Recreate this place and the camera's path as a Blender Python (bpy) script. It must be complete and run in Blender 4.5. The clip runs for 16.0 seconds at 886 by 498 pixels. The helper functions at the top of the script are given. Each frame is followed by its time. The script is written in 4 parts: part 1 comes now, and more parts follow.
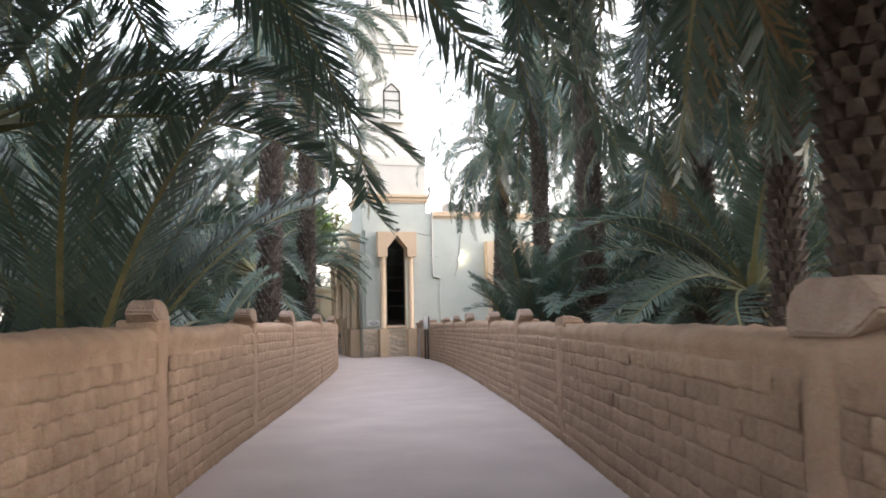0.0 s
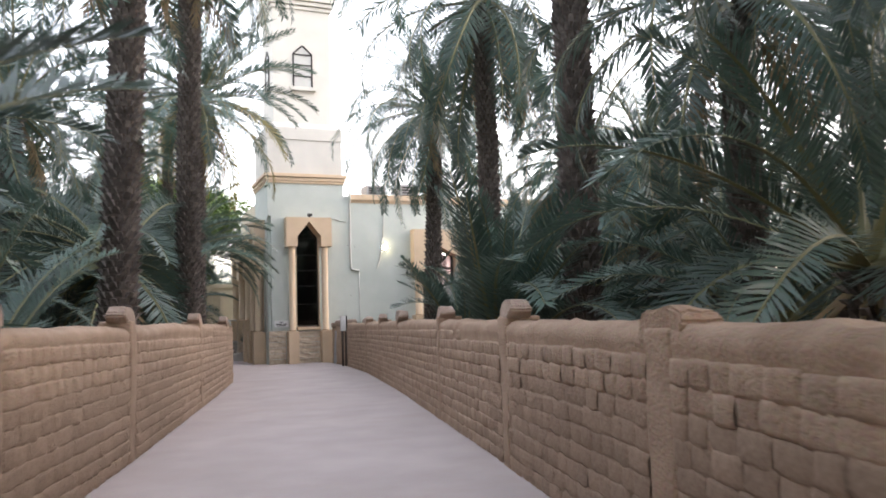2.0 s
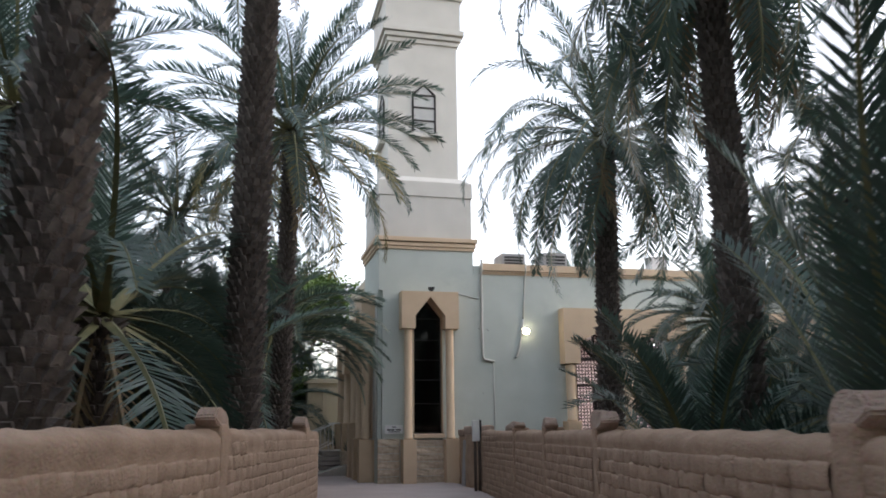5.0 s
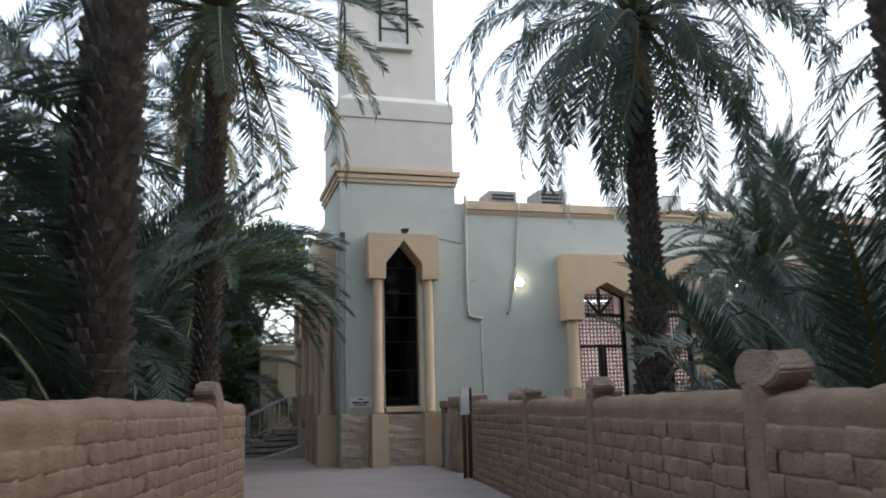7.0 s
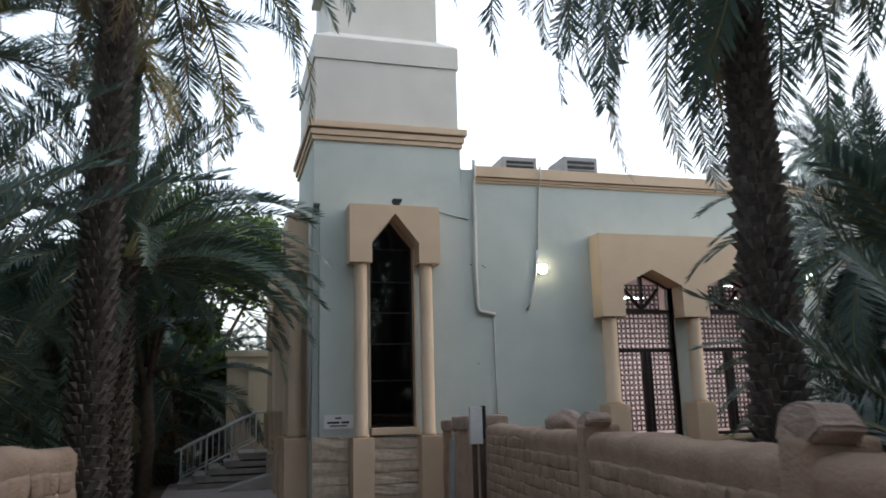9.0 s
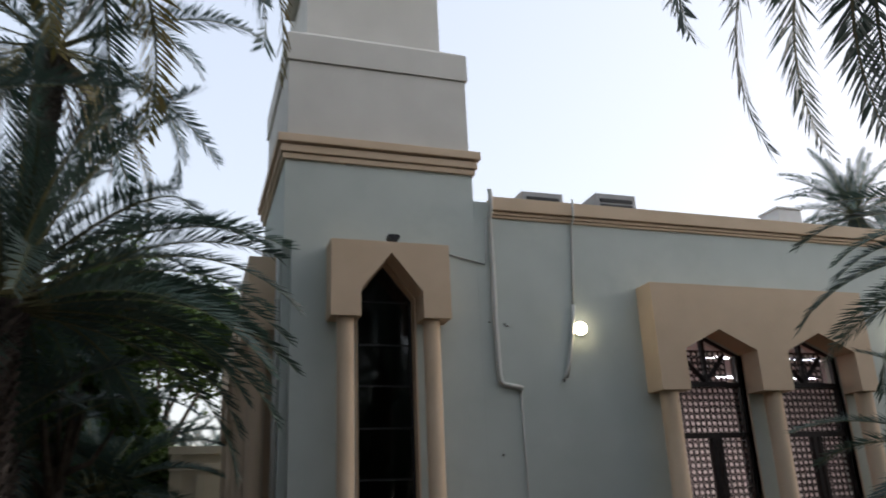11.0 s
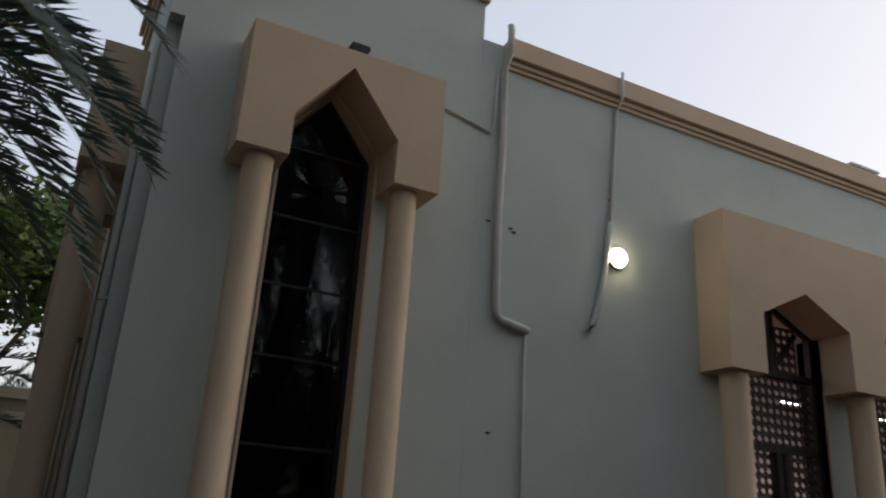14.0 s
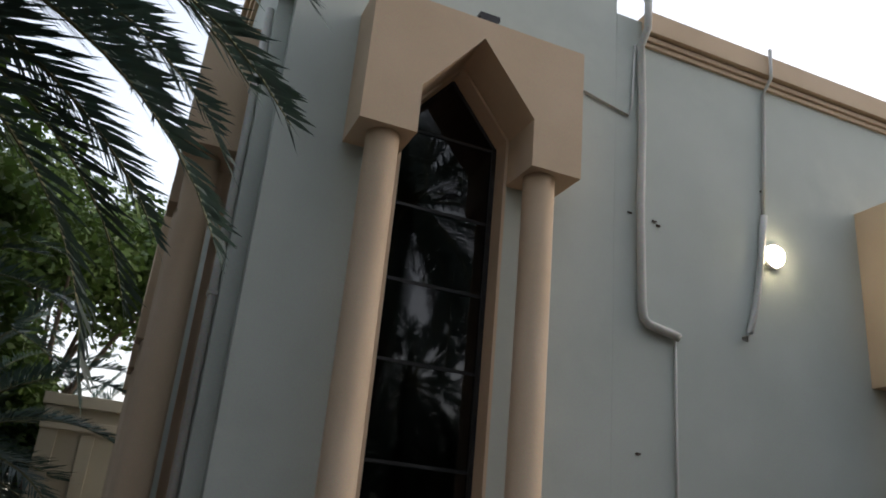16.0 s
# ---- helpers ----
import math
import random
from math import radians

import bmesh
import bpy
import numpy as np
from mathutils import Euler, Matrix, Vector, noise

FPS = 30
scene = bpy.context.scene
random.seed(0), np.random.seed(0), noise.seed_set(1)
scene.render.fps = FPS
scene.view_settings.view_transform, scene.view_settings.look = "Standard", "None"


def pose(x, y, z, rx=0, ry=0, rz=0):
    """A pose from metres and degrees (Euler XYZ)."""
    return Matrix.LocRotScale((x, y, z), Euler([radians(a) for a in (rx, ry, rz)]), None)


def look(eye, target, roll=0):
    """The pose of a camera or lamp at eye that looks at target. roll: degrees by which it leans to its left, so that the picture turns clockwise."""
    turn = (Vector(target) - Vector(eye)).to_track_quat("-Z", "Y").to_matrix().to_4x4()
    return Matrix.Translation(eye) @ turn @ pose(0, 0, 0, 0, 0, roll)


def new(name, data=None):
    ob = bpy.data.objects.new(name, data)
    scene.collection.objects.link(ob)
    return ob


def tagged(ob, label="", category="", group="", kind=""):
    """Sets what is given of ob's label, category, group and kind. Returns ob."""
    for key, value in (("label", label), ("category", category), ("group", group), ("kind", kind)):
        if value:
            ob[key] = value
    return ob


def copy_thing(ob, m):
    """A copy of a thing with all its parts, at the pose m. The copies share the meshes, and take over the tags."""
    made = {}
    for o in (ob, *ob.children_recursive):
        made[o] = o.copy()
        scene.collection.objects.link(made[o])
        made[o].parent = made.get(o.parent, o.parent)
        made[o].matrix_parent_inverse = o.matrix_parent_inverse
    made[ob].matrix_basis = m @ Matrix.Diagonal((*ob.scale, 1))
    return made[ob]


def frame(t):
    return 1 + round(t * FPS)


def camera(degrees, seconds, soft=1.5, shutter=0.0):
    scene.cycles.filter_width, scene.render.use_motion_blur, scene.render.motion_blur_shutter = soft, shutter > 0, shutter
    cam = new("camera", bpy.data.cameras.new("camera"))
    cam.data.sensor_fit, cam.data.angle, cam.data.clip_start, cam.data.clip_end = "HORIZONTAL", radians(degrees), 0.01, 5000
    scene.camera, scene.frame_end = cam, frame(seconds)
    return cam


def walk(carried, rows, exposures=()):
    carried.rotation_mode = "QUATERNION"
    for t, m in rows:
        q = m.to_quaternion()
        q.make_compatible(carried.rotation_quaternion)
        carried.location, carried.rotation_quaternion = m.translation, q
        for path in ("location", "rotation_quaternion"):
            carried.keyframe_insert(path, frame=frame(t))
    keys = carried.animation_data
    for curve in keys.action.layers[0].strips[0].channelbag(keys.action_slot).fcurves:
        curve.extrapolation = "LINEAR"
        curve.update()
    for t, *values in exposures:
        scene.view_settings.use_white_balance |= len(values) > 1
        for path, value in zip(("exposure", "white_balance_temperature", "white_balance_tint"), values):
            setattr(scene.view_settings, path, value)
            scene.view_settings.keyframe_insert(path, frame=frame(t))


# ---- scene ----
cam = camera(58.6, 16.0, soft=1.8, shutter=0.4)
PATH = [
    (0, (0.947, 0.417, 1.46), (1.5, 2.332, 1.635), -1.2),
    (0.5, (1.127, 1.432, 1.465), (1.681, 3.343, 1.67), -1.3),
    (1, (1.445, 2.615, 1.456), (2.081, 4.504, 1.623), -1.6),
    (1.5, (1.761, 3.8, 1.448), (2.416, 5.682, 1.619), -1.6),
    (2, (2.064, 4.979, 1.446), (2.819, 6.823, 1.614), -1.8),
    (2.5, (2.567, 6.162, 1.432), (3.326, 8.002, 1.626), -2.0),
    (3, (2.962, 7.348, 1.432), (3.65, 9.201, 1.741), -2.0),
    (3.5, (3.279, 8.489, 1.408), (3.8, 10.369, 1.848), -1.1),
    (3.7, (3.331, 8.941, 1.418), (3.743, 10.849, 1.853), -0.4),
    (5.8, (3.727, 13.639, 1.45), (4.225, 15.526, 1.888), -1.0),
    (6, (3.822, 14.092, 1.437), (4.319, 15.978, 1.88), -1.1),
    (6.5, (4.087, 15.147, 1.413), (4.595, 17.038, 1.821), -1.2),
    (7, (4.384, 16.213, 1.37), (4.929, 18.101, 1.74), -1.6),
    (7.5, (4.702, 17.255, 1.394), (5.246, 19.152, 1.718), -1.7),
    (8, (5.047, 18.237, 1.476), (5.601, 20.124, 1.838), -1.7),
    (8.2, (5.168, 18.688, 1.485), (5.715, 20.576, 1.858), -1.8),
    (10.3, (5.9, 22.848, 1.66), (6.439, 24.72, 2.11), -1.5),
    (10.5, (5.929, 23.231, 1.646), (6.464, 25.077, 2.197), -1.9),
    (11, (5.984, 24.226, 1.594), (6.589, 26.024, 2.227), -2.5),
    (11.5, (6.124, 25.205, 1.577), (7.128, 26.836, 2.154), -2.3),
    (12, (6.36, 26.149, 1.553), (7.444, 27.728, 2.132), 0.5),
    (12.5, (6.652, 27.08, 1.515), (7.825, 28.61, 2.047), 0.0),
    (13, (6.806, 27.879, 1.505), (7.898, 29.443, 2.107), 0.5),
    (13.5, (6.843, 28.606, 1.528), (7.845, 30.218, 2.158), 2.0),
    (14, (6.91, 29.141, 1.513), (7.746, 30.828, 2.187), 3.8),
    (14.5, (6.9, 29.63, 1.512), (7.72, 31.32, 2.2), 6.4),
    (15, (6.84, 29.956, 1.516), (7.634, 31.667, 2.182), 6.5),
    (15.5, (6.785, 30.075, 1.516), (7.499, 31.815, 2.195), 6.8),
    (16, (6.771, 30.122, 1.532), (7.444, 31.865, 2.245), 5.5),
]
EXPOSURES = [(0.0, 4.25, 6800, 19), (2.5, 3.9, 6650, 19), (3.5, 3.4, 6500, 18), (6.0, 3.04, 6300, 15), (8.0, 3.05, 6150, 13), (10.5, 2.48, 6250, 14), (11.5, 2.02, 6400, 16), (12.5, 1.72, 6450, 13), (13.5, 1.75, 6450, 13), (14.5, 2.08, 6550, 17), (16.0, 2.6, 6500, 16)]
walk(cam, [(t, look(eye, target, roll)) for t, eye, target, roll in PATH], EXPOSURES)


# ---- world and light: dusk, an even bright sky ----
world = bpy.data.worlds.new("dusk_sky")
scene.world = world
world.use_nodes = True
wn = world.node_tree.nodes
wl = world.node_tree.links
sky = wn.new("ShaderNodeTexSky")
sky.sky_type = 'NISHITA'
sky.sun_disc = False
sky.sun_elevation = radians(20)
sky.sun_rotation = radians(95)
sky.dust_density = 3.0
sky.air_density = 1.2
hsv = wn.new("ShaderNodeHueSaturation")
hsv.inputs["Saturation"].default_value = 1.05
wl.new(sky.outputs[0], hsv.inputs["Color"])
even = wn.new("ShaderNodeGamma")
even.inputs["Gamma"].default_value = 0.33
wl.new(hsv.outputs[0], even.inputs["Color"])
wl.new(even.outputs[0], wn["Background"].inputs[0])
wn["Background"].inputs[1].default_value = 0.15

sun_data = bpy.data.lights.new("sun", 'SUN')
sun_data.energy = 0.1
sun_data.angle = radians(25)
sun_data.color = (1.0, 0.95, 0.9)
sun_ob = new("sun", sun_data)
sun_ob.matrix_world = look((60, 21, 40), (0, 26, 18))


# ---- materials ----
def mat(name, c1, c2, scale=6.0, rough=0.85, bump=0.2, fine=60.0, metal=0.0, vary=0.0, island=False, stain=None, spec=0.3):
    """Two-scale noise colour with fine relief; vary: brightness change from object to object."""
    m = bpy.data.materials.new(name)
    m.use_nodes = True
    n, l = m.node_tree.nodes, m.node_tree.links
    b = n["Principled BSDF"]
    tc = n.new("ShaderNodeTexCoord")
    n1 = n.new("ShaderNodeTexNoise")
    n1.inputs["Scale"].default_value = scale
    n1.inputs["Detail"].default_value = 6
    n2 = n.new("ShaderNodeTexNoise")
    n2.inputs["Scale"].default_value = fine
    n2.inputs["Detail"].default_value = 3
    for q in (n1, n2):
        l.new(tc.outputs["Object"], q.inputs["Vector"])
    ramp = n.new("ShaderNodeValToRGB")
    ramp.color_ramp.elements[0].position = 0.3
    ramp.color_ramp.elements[1].position = 0.7
    ramp.color_ramp.elements[0].color = (*c1, 1)
    ramp.color_ramp.elements[1].color = (*c2, 1)
    l.new(n1.outputs["Fac"], ramp.inputs["Fac"])
    mix = n.new("ShaderNodeMix")
    mix.data_type, mix.blend_type = 'RGBA', 'MULTIPLY'
    mix.inputs["Factor"].default_value = 0.35
    l.new(ramp.outputs["Color"], mix.inputs["A"])
    l.new(n2.outputs["Color"], mix.inputs["B"])
    bright = n.new("ShaderNodeBrightContrast")
    l.new(mix.outputs["Result"], bright.inputs["Color"])
    colour = bright.outputs["Color"]
    if stain:
        n3 = n.new("ShaderNodeTexNoise")
        n3.inputs["Scale"].default_value = 0.7
        n3.inputs["Detail"].default_value = 8
        n3.inputs["Roughness"].default_value = 0.7
        l.new(tc.outputs["Object"], n3.inputs["Vector"])
        r3 = n.new("ShaderNodeValToRGB")
        r3.color_ramp.elements[0].position = 0.52
        r3.color_ramp.elements[1].position = 0.72
        l.new(n3.outputs["Fac"], r3.inputs["Fac"])
        m3 = n.new("ShaderNodeMix")
        m3.data_type = 'RGBA'
        l.new(r3.outputs["Color"], m3.inputs["Factor"])
        l.new(colour, m3.inputs["A"])
        m3.inputs["B"].default_value = (*stain, 1)
        colour = m3.outputs["Result"]
    if vary:
        oi = n.new("ShaderNodeNewGeometry") if island else n.new("ShaderNodeObjectInfo")
        src = oi.outputs["Random Per Island"] if island else oi.outputs["Random"]
        mr = n.new("ShaderNodeMapRange")
        mr.inputs["To Min"].default_value = 1 - vary
        mr.inputs["To Max"].default_value = 1 + vary
        l.new(src, mr.inputs["Value"])
        hv = n.new("ShaderNodeHueSaturation")
        l.new(mr.outputs["Result"], hv.inputs["Value"])
        l.new(colour, hv.inputs["Color"])
        colour = hv.outputs["Color"]
    l.new(colour, b.inputs["Base Color"])
    b.inputs["Roughness"].default_value = rough
    b.inputs["Metallic"].default_value = metal
    b.inputs["Specular IOR Level"].default_value = spec
    if bump:
        add = n.new("ShaderNodeMath")
        add.operation = 'ADD'
        l.new(n1.outputs["Fac"], add.inputs[0])
        l.new(n2.outputs["Fac"], add.inputs[1])
        bp = n.new("ShaderNodeBump")
        bp.inputs["Strength"].default_value = bump
        bp.inputs["Distance"].default_value = 0.02
        l.new(add.outputs[0], bp.inputs["Height"])
        l.new(bp.outputs["Normal"], b.inputs["Normal"])
    return m


def glow(name, colour, strength):
    m = bpy.data.materials.new(name)
    m.use_nodes = True
    b = m.node_tree.nodes["Principled BSDF"]
    b.inputs["Base Color"].default_value = (*colour, 1)
    b.inputs["Emission Color"].default_value = (*colour, 1)
    b.inputs["Emission Strength"].default_value = strength
    return m


M_WALL = mat("painted_render_pale_blue_green", (0.54, 0.583, 0.527), (0.60, 0.64, 0.583), 1.5, 0.8, 0.08, 140, stain=(0.515, 0.545, 0.487))
M_CREAM = mat("cream_render", (0.66, 0.495, 0.335), (0.72, 0.55, 0.385), 2.0, 0.8, 0.08, 140, stain=(0.61, 0.455, 0.305))
M_TOWER = mat("pale_tower_render", (0.63, 0.60, 0.535), (0.70, 0.665, 0.595), 1.5, 0.8, 0.08, 140)
M_STONE = mat("rough_limestone", (0.48, 0.38, 0.28), (0.68, 0.57, 0.44), 9, 0.9, 0.7, 60, vary=0.15)
M_MUD = mat("mud_plaster", (0.35, 0.242, 0.17), (0.475, 0.342, 0.247), 4, 0.95, 0.6, 45, stain=(0.31, 0.215, 0.155))
M_BRICK = mat("mud_brick", (0.36, 0.252, 0.176), (0.485, 0.352, 0.258), 7, 0.95, 0.6, 50, vary=0.08)
M_BRICKS = mat("mud_bricks", (0.36, 0.252, 0.176), (0.485, 0.352, 0.258), 7, 0.95, 0.6, 50, vary=0.08, island=True)
M_MUD_E = mat("warm_mud_plaster", (0.335, 0.222, 0.152), (0.455, 0.318, 0.224), 4, 0.95, 0.6, 45, stain=(0.29, 0.185, 0.125))
M_BRICK_E = mat("warm_mud_brick", (0.335, 0.225, 0.155), (0.455, 0.322, 0.23), 7, 0.95, 0.6, 50, vary=0.1)
M_BRICKS_E = mat("warm_mud_bricks", (0.335, 0.225, 0.155), (0.455, 0.322, 0.23), 7, 0.95, 0.6, 50, vary=0.1, island=True)
M_LANE = mat("pale_concrete_lane", (0.45, 0.38, 0.352), (0.53, 0.45, 0.42), 1.2, 0.9, 0.2, 90, stain=(0.39, 0.322, 0.29))
M_SOIL = mat("dry_soil", (0.10, 0.075, 0.05), (0.19, 0.14, 0.09), 2.5, 0.95, 0.6, 40)
M_TRUNK = mat("palm_trunk_fibre", (0.05, 0.038, 0.032), (0.11, 0.083, 0.066), 12, 0.95, 0.8, 70)
M_BOOT = mat("palm_leaf_base", (0.085, 0.073, 0.066), (0.20, 0.172, 0.152), 10, 0.95, 0.6, 80, vary=0.3, island=True)
M_LEAF = mat("palm_leaflet", (0.056, 0.108, 0.082), (0.112, 0.162, 0.13), 1.2, 0.4, 0.0, 20, vary=0.35, spec=0.5)
M_RACHIS = mat("palm_rachis", (0.16, 0.17, 0.08), (0.24, 0.22, 0.11), 8, 0.6, 0.1, 60)
M_DRY = mat("dry_palm_leaflet", (0.20, 0.15, 0.085), (0.33, 0.25, 0.15), 2, 0.8, 0.0, 20, vary=0.25)
M_YELLOW = mat("yellowing_palm_leaflet", (0.20, 0.17, 0.05), (0.32, 0.25, 0.09), 2, 0.6, 0.0, 20, vary=0.2)
M_GREEN = mat("broad_leaf", (0.07, 0.13, 0.025), (0.13, 0.20, 0.045), 1.5, 0.5, 0.0, 20, vary=0.3, island=True, spec=0.4)
M_BARK = mat("grey_bark", (0.12, 0.09, 0.07), (0.20, 0.16, 0.12), 8, 0.95, 0.6, 60)
M_FRAME = mat("dark_window_frame", (0.016, 0.013, 0.013), (0.03, 0.024, 0.022), 5, 0.5, 0.1, 80)
M_BLACK = mat("black_metal", (0.015, 0.015, 0.016), (0.03, 0.03, 0.03), 6, 0.45, 0.1, 80)
M_PIPE = mat("painted_pipe", (0.60, 0.60, 0.55), (0.67, 0.66, 0.61), 8, 0.7, 0.15, 60)
M_WHITE = mat("white_paint", (0.72, 0.72, 0.70), (0.8, 0.8, 0.78), 5, 0.6, 0.05, 60)
M_RAIL = mat("white_rail_paint", (0.7, 0.71, 0.72), (0.78, 0.78, 0.78), 5, 0.5, 0.05, 60)
M_GREY = mat("grey_metal_casing", (0.33, 0.33, 0.33), (0.42, 0.42, 0.41), 4, 0.6, 0.1, 60)
M_RUST = mat("brown_gate_metal", (0.06, 0.045, 0.04), (0.11, 0.08, 0.06), 8, 0.7, 0.2, 60)
M_ROOM = mat("room_plaster", (0.62, 0.55, 0.52), (0.7, 0.62, 0.58), 2, 0.9, 0.05, 60)
M_CARPET = mat("red_carpet", (0.20, 0.05, 0.04), (0.28, 0.08, 0.06), 3, 0.95, 0.2, 60)
M_STEP = mat("stair_stone", (0.40, 0.36, 0.32), (0.5, 0.46, 0.41), 5, 0.85, 0.2, 60)
M_LAMP = glow("lamp_diffuser", (1.0, 0.90, 0.60), 9.0)
M_TUBE = glow("fluorescent_tube", (0.95, 0.97, 1.0), 5.0)

for leafy in (M_LEAF, M_DRY, M_YELLOW, M_GREEN):
    n, l = leafy.node_tree.nodes, leafy.node_tree.links
    pb = n["Principled BSDF"]
    tr = n.new("ShaderNodeBsdfTranslucent")
    l.new(pb.inputs["Base Color"].links[0].from_socket, tr.inputs["Color"])
    ms = n.new("ShaderNodeMixShader")
    ms.inputs[0].default_value = 0.25
    l.new(pb.outputs[0], ms.inputs[1])
    l.new(tr.outputs[0], ms.inputs[2])
    l.new(ms.outputs[0], n["Material Output"].inputs["Surface"])

M_GLASS = bpy.data.materials.new("dark_tinted_glass")
M_GLASS.use_nodes = True
gb = M_GLASS.node_tree.nodes["Principled BSDF"]
gb.inputs["Base Color"].default_value = (0.03, 0.032, 0.036, 1)
gb.inputs["Roughness"].default_value = 0.02
gb.inputs["Transmission Weight"].default_value = 1.0
gb.inputs["IOR"].default_value = 1.5


# ---- building helpers ----
def thing(name, x=0, y=0, z=0, label="", category="", group="", kind=""):
    ob = new(name)
    ob.matrix_world = pose(x, y, z)
    ob.empty_display_size = 0.2
    return tagged(ob, label, category, group, kind)


def mesh_of(name, verts, faces, mats, idx=None, smooth=False):
    me = bpy.data.meshes.new(name)
    me.from_pydata(verts, [], faces)
    for m in (mats if isinstance(mats, (list, tuple)) else [mats]):
        me.materials.append(m)
    if idx is not None:
        me.polygons.foreach_set("material_index", idx)
    if smooth:
        me.polygons.foreach_set("use_smooth", [True] * len(me.polygons))
    me.update()
    return me


def part(name, bm, material, parent=None, label="", smooth=False):
    me = bpy.data.meshes.new(name)
    bm.normal_update()
    bm.to_mesh(me)
    bm.free()
    me.materials.append(material)
    if smooth:
        me.polygons.foreach_set("use_smooth", [True] * len(me.polygons))
    ob = new(name, me)
    if parent is not None:
        ob.parent = parent
    return tagged(ob, label)


def hang(name, me, parent, m=None, label=""):
    ob = new(name, me)
    ob.parent = parent
    if m is not None:
        ob.matrix_local = m
    return tagged(ob, label)


def add_box(bm, x0, x1, y0, y1, z0, z1, bevel=0.0):
    r = bmesh.ops.create_cube(bm, size=1.0, matrix=Matrix.LocRotScale(((x0 + x1) / 2, (y0 + y1) / 2, (z0 + z1) / 2), None, (abs(x1 - x0), abs(y1 - y0), abs(z1 - z0))))
    if bevel:
        es = list({e for v in r["verts"] for e in v.link_edges})
        bmesh.ops.bevel(bm, geom=es, offset=bevel, segments=2, affect='EDGES', profile=0.6)


def box(x0, x1, y0, y1, z0, z1, bevel=0.0):
    bm = bmesh.new()
    add_box(bm, x0, x1, y0, y1, z0, z1, bevel)
    return bm


def tube(bm, pts, r, n=8, caps=True):
    """A round tube along a line of points; r: one radius or one a point."""
    pts = [Vector(p) for p in pts]
    rs = r if isinstance(r, (list, tuple)) else [r] * len(pts)
    rings = []
    for i, p in enumerate(pts):
        d = (pts[min(i + 1, len(pts) - 1)] - pts[max(i - 1, 0)]).normalized()
        a = Vector((0, 0, 1)) if abs(d.z) < 0.9 else Vector((1, 0, 0))
        u = d.cross(a).normalized()
        v = d.cross(u).normalized()
        rings.append([bm.verts.new(p + rs[i] * (math.cos(2 * math.pi * k / n) * u + math.sin(2 * math.pi * k / n) * v)) for k in range(n)])
    for a, b in zip(rings, rings[1:]):
        for k in range(n):
            bm.faces.new((a[k], a[(k + 1) % n], b[(k + 1) % n], b[k]))
    if caps:
        bm.faces.new(rings[0][::-1])
        bm.faces.new(rings[-1])
    return bm


def prism(bm, outline, y0, y1, holes=()):
    """A flat outline in x and z, as a solid between y0 and y1."""
    fs = [bm.verts.new((x, y0, z)) for x, z in outline]
    bs = [bm.verts.new((x, y1, z)) for x, z in outline]
    bm.faces.new(fs)
    bm.faces.new(bs[::-1])
    n = len(outline)
    for k in range(n):
        bm.faces.new((fs[k], bs[k], bs[(k + 1) % n], fs[(k + 1) % n]))
    bmesh.ops.recalc_face_normals(bm, faces=bm.faces)
    return bm


def smoothstep(a, b, v):
    u = min(max((v - a) / (b - a), 0), 1)
    return u * u * (3 - 2 * u)


def ground_z(x, y):
    return 0.16 - 0.36 * min(max((y - 9) / 26, 0), 1)


# ---- ground and lane ----
RIGHT = [(0.96, -6.0), (3.85, 5.8), (5.35, 12.0), (7.1, 19.8), (8.42, 26.3), (9.1, 30.9)]
LEFT = [(-2.4, -6.0), (0.66, 6.84), (2.25, 13.9), (3.85, 21.5), (4.72, 25.9)]


def along(line, y):
    for (xa, ya), (xb, yb) in zip(line, line[1:]):
        if y <= yb or (xb, yb) == line[-1]:
            return xa + (xb - xa) * (y - ya) / (yb - ya)


def far_ground():
    """The one ground sheet: fine near the walk, coarse out to the horizon."""
    xs = [-900, -300, -120, -60] + [-40 + 2 * i for i in range(41)] + [60, 120, 300, 900]
    ys = [-900, -300, -120, -60] + [-30 + 2 * i for i in range(51)] + [90, 150, 300, 900]
    vs = [(x, y, ground_z(x, y) - 0.02 - 0.03 * abs(noise.noise((x * 0.4, y * 0.4, 1.7)))) for y in ys for x in xs]
    n = len(xs)
    fs = [(j * n + i, j * n + i + 1, (j + 1) * n + i + 1, (j + 1) * n + i) for j in range(len(ys) - 1) for i in range(n - 1)]
    tagged(new("ground", mesh_of("ground", vs, fs, M_SOIL, smooth=True)), "dry brown soil with leaf litter under the palms", "ground", kind="structure")


def lane():
    """The paved lane between the walls, widening to a forecourt before the building."""
    vs, fs = [], []
    ys = [-6 + 0.5 * i for i in range(105)]
    for y in ys:
        xr = along(RIGHT, y) + 0.15 if y < 30.9 else 9.35
        xl = along(LEFT, y) - 0.15 if y < 25.4 else 4.45
        if y > 35.2:
            xr = 7.5
        for k in range(9):
            x = xl + (xr - xl) * k / 8
            vs.append((x, y, ground_z(x, y) + 0.006 + 0.006 * noise.noise((x, y, 0.3))))
    for j in range(len(ys) - 1):
        for k in range(8):
            a = j * 9 + k
            fs.append((a, a + 1, a + 10, a + 9))
    tagged(new("road", mesh_of("road", vs, fs, M_LANE, smooth=True)), "smooth pale pinkish grey concrete lane between mud walls", "lane", kind="structure")


far_ground()
lane()


# ---- mud-brick lane walls ----
WALL_H = 1.27
WALL_T = 0.38
COURSE = 0.118


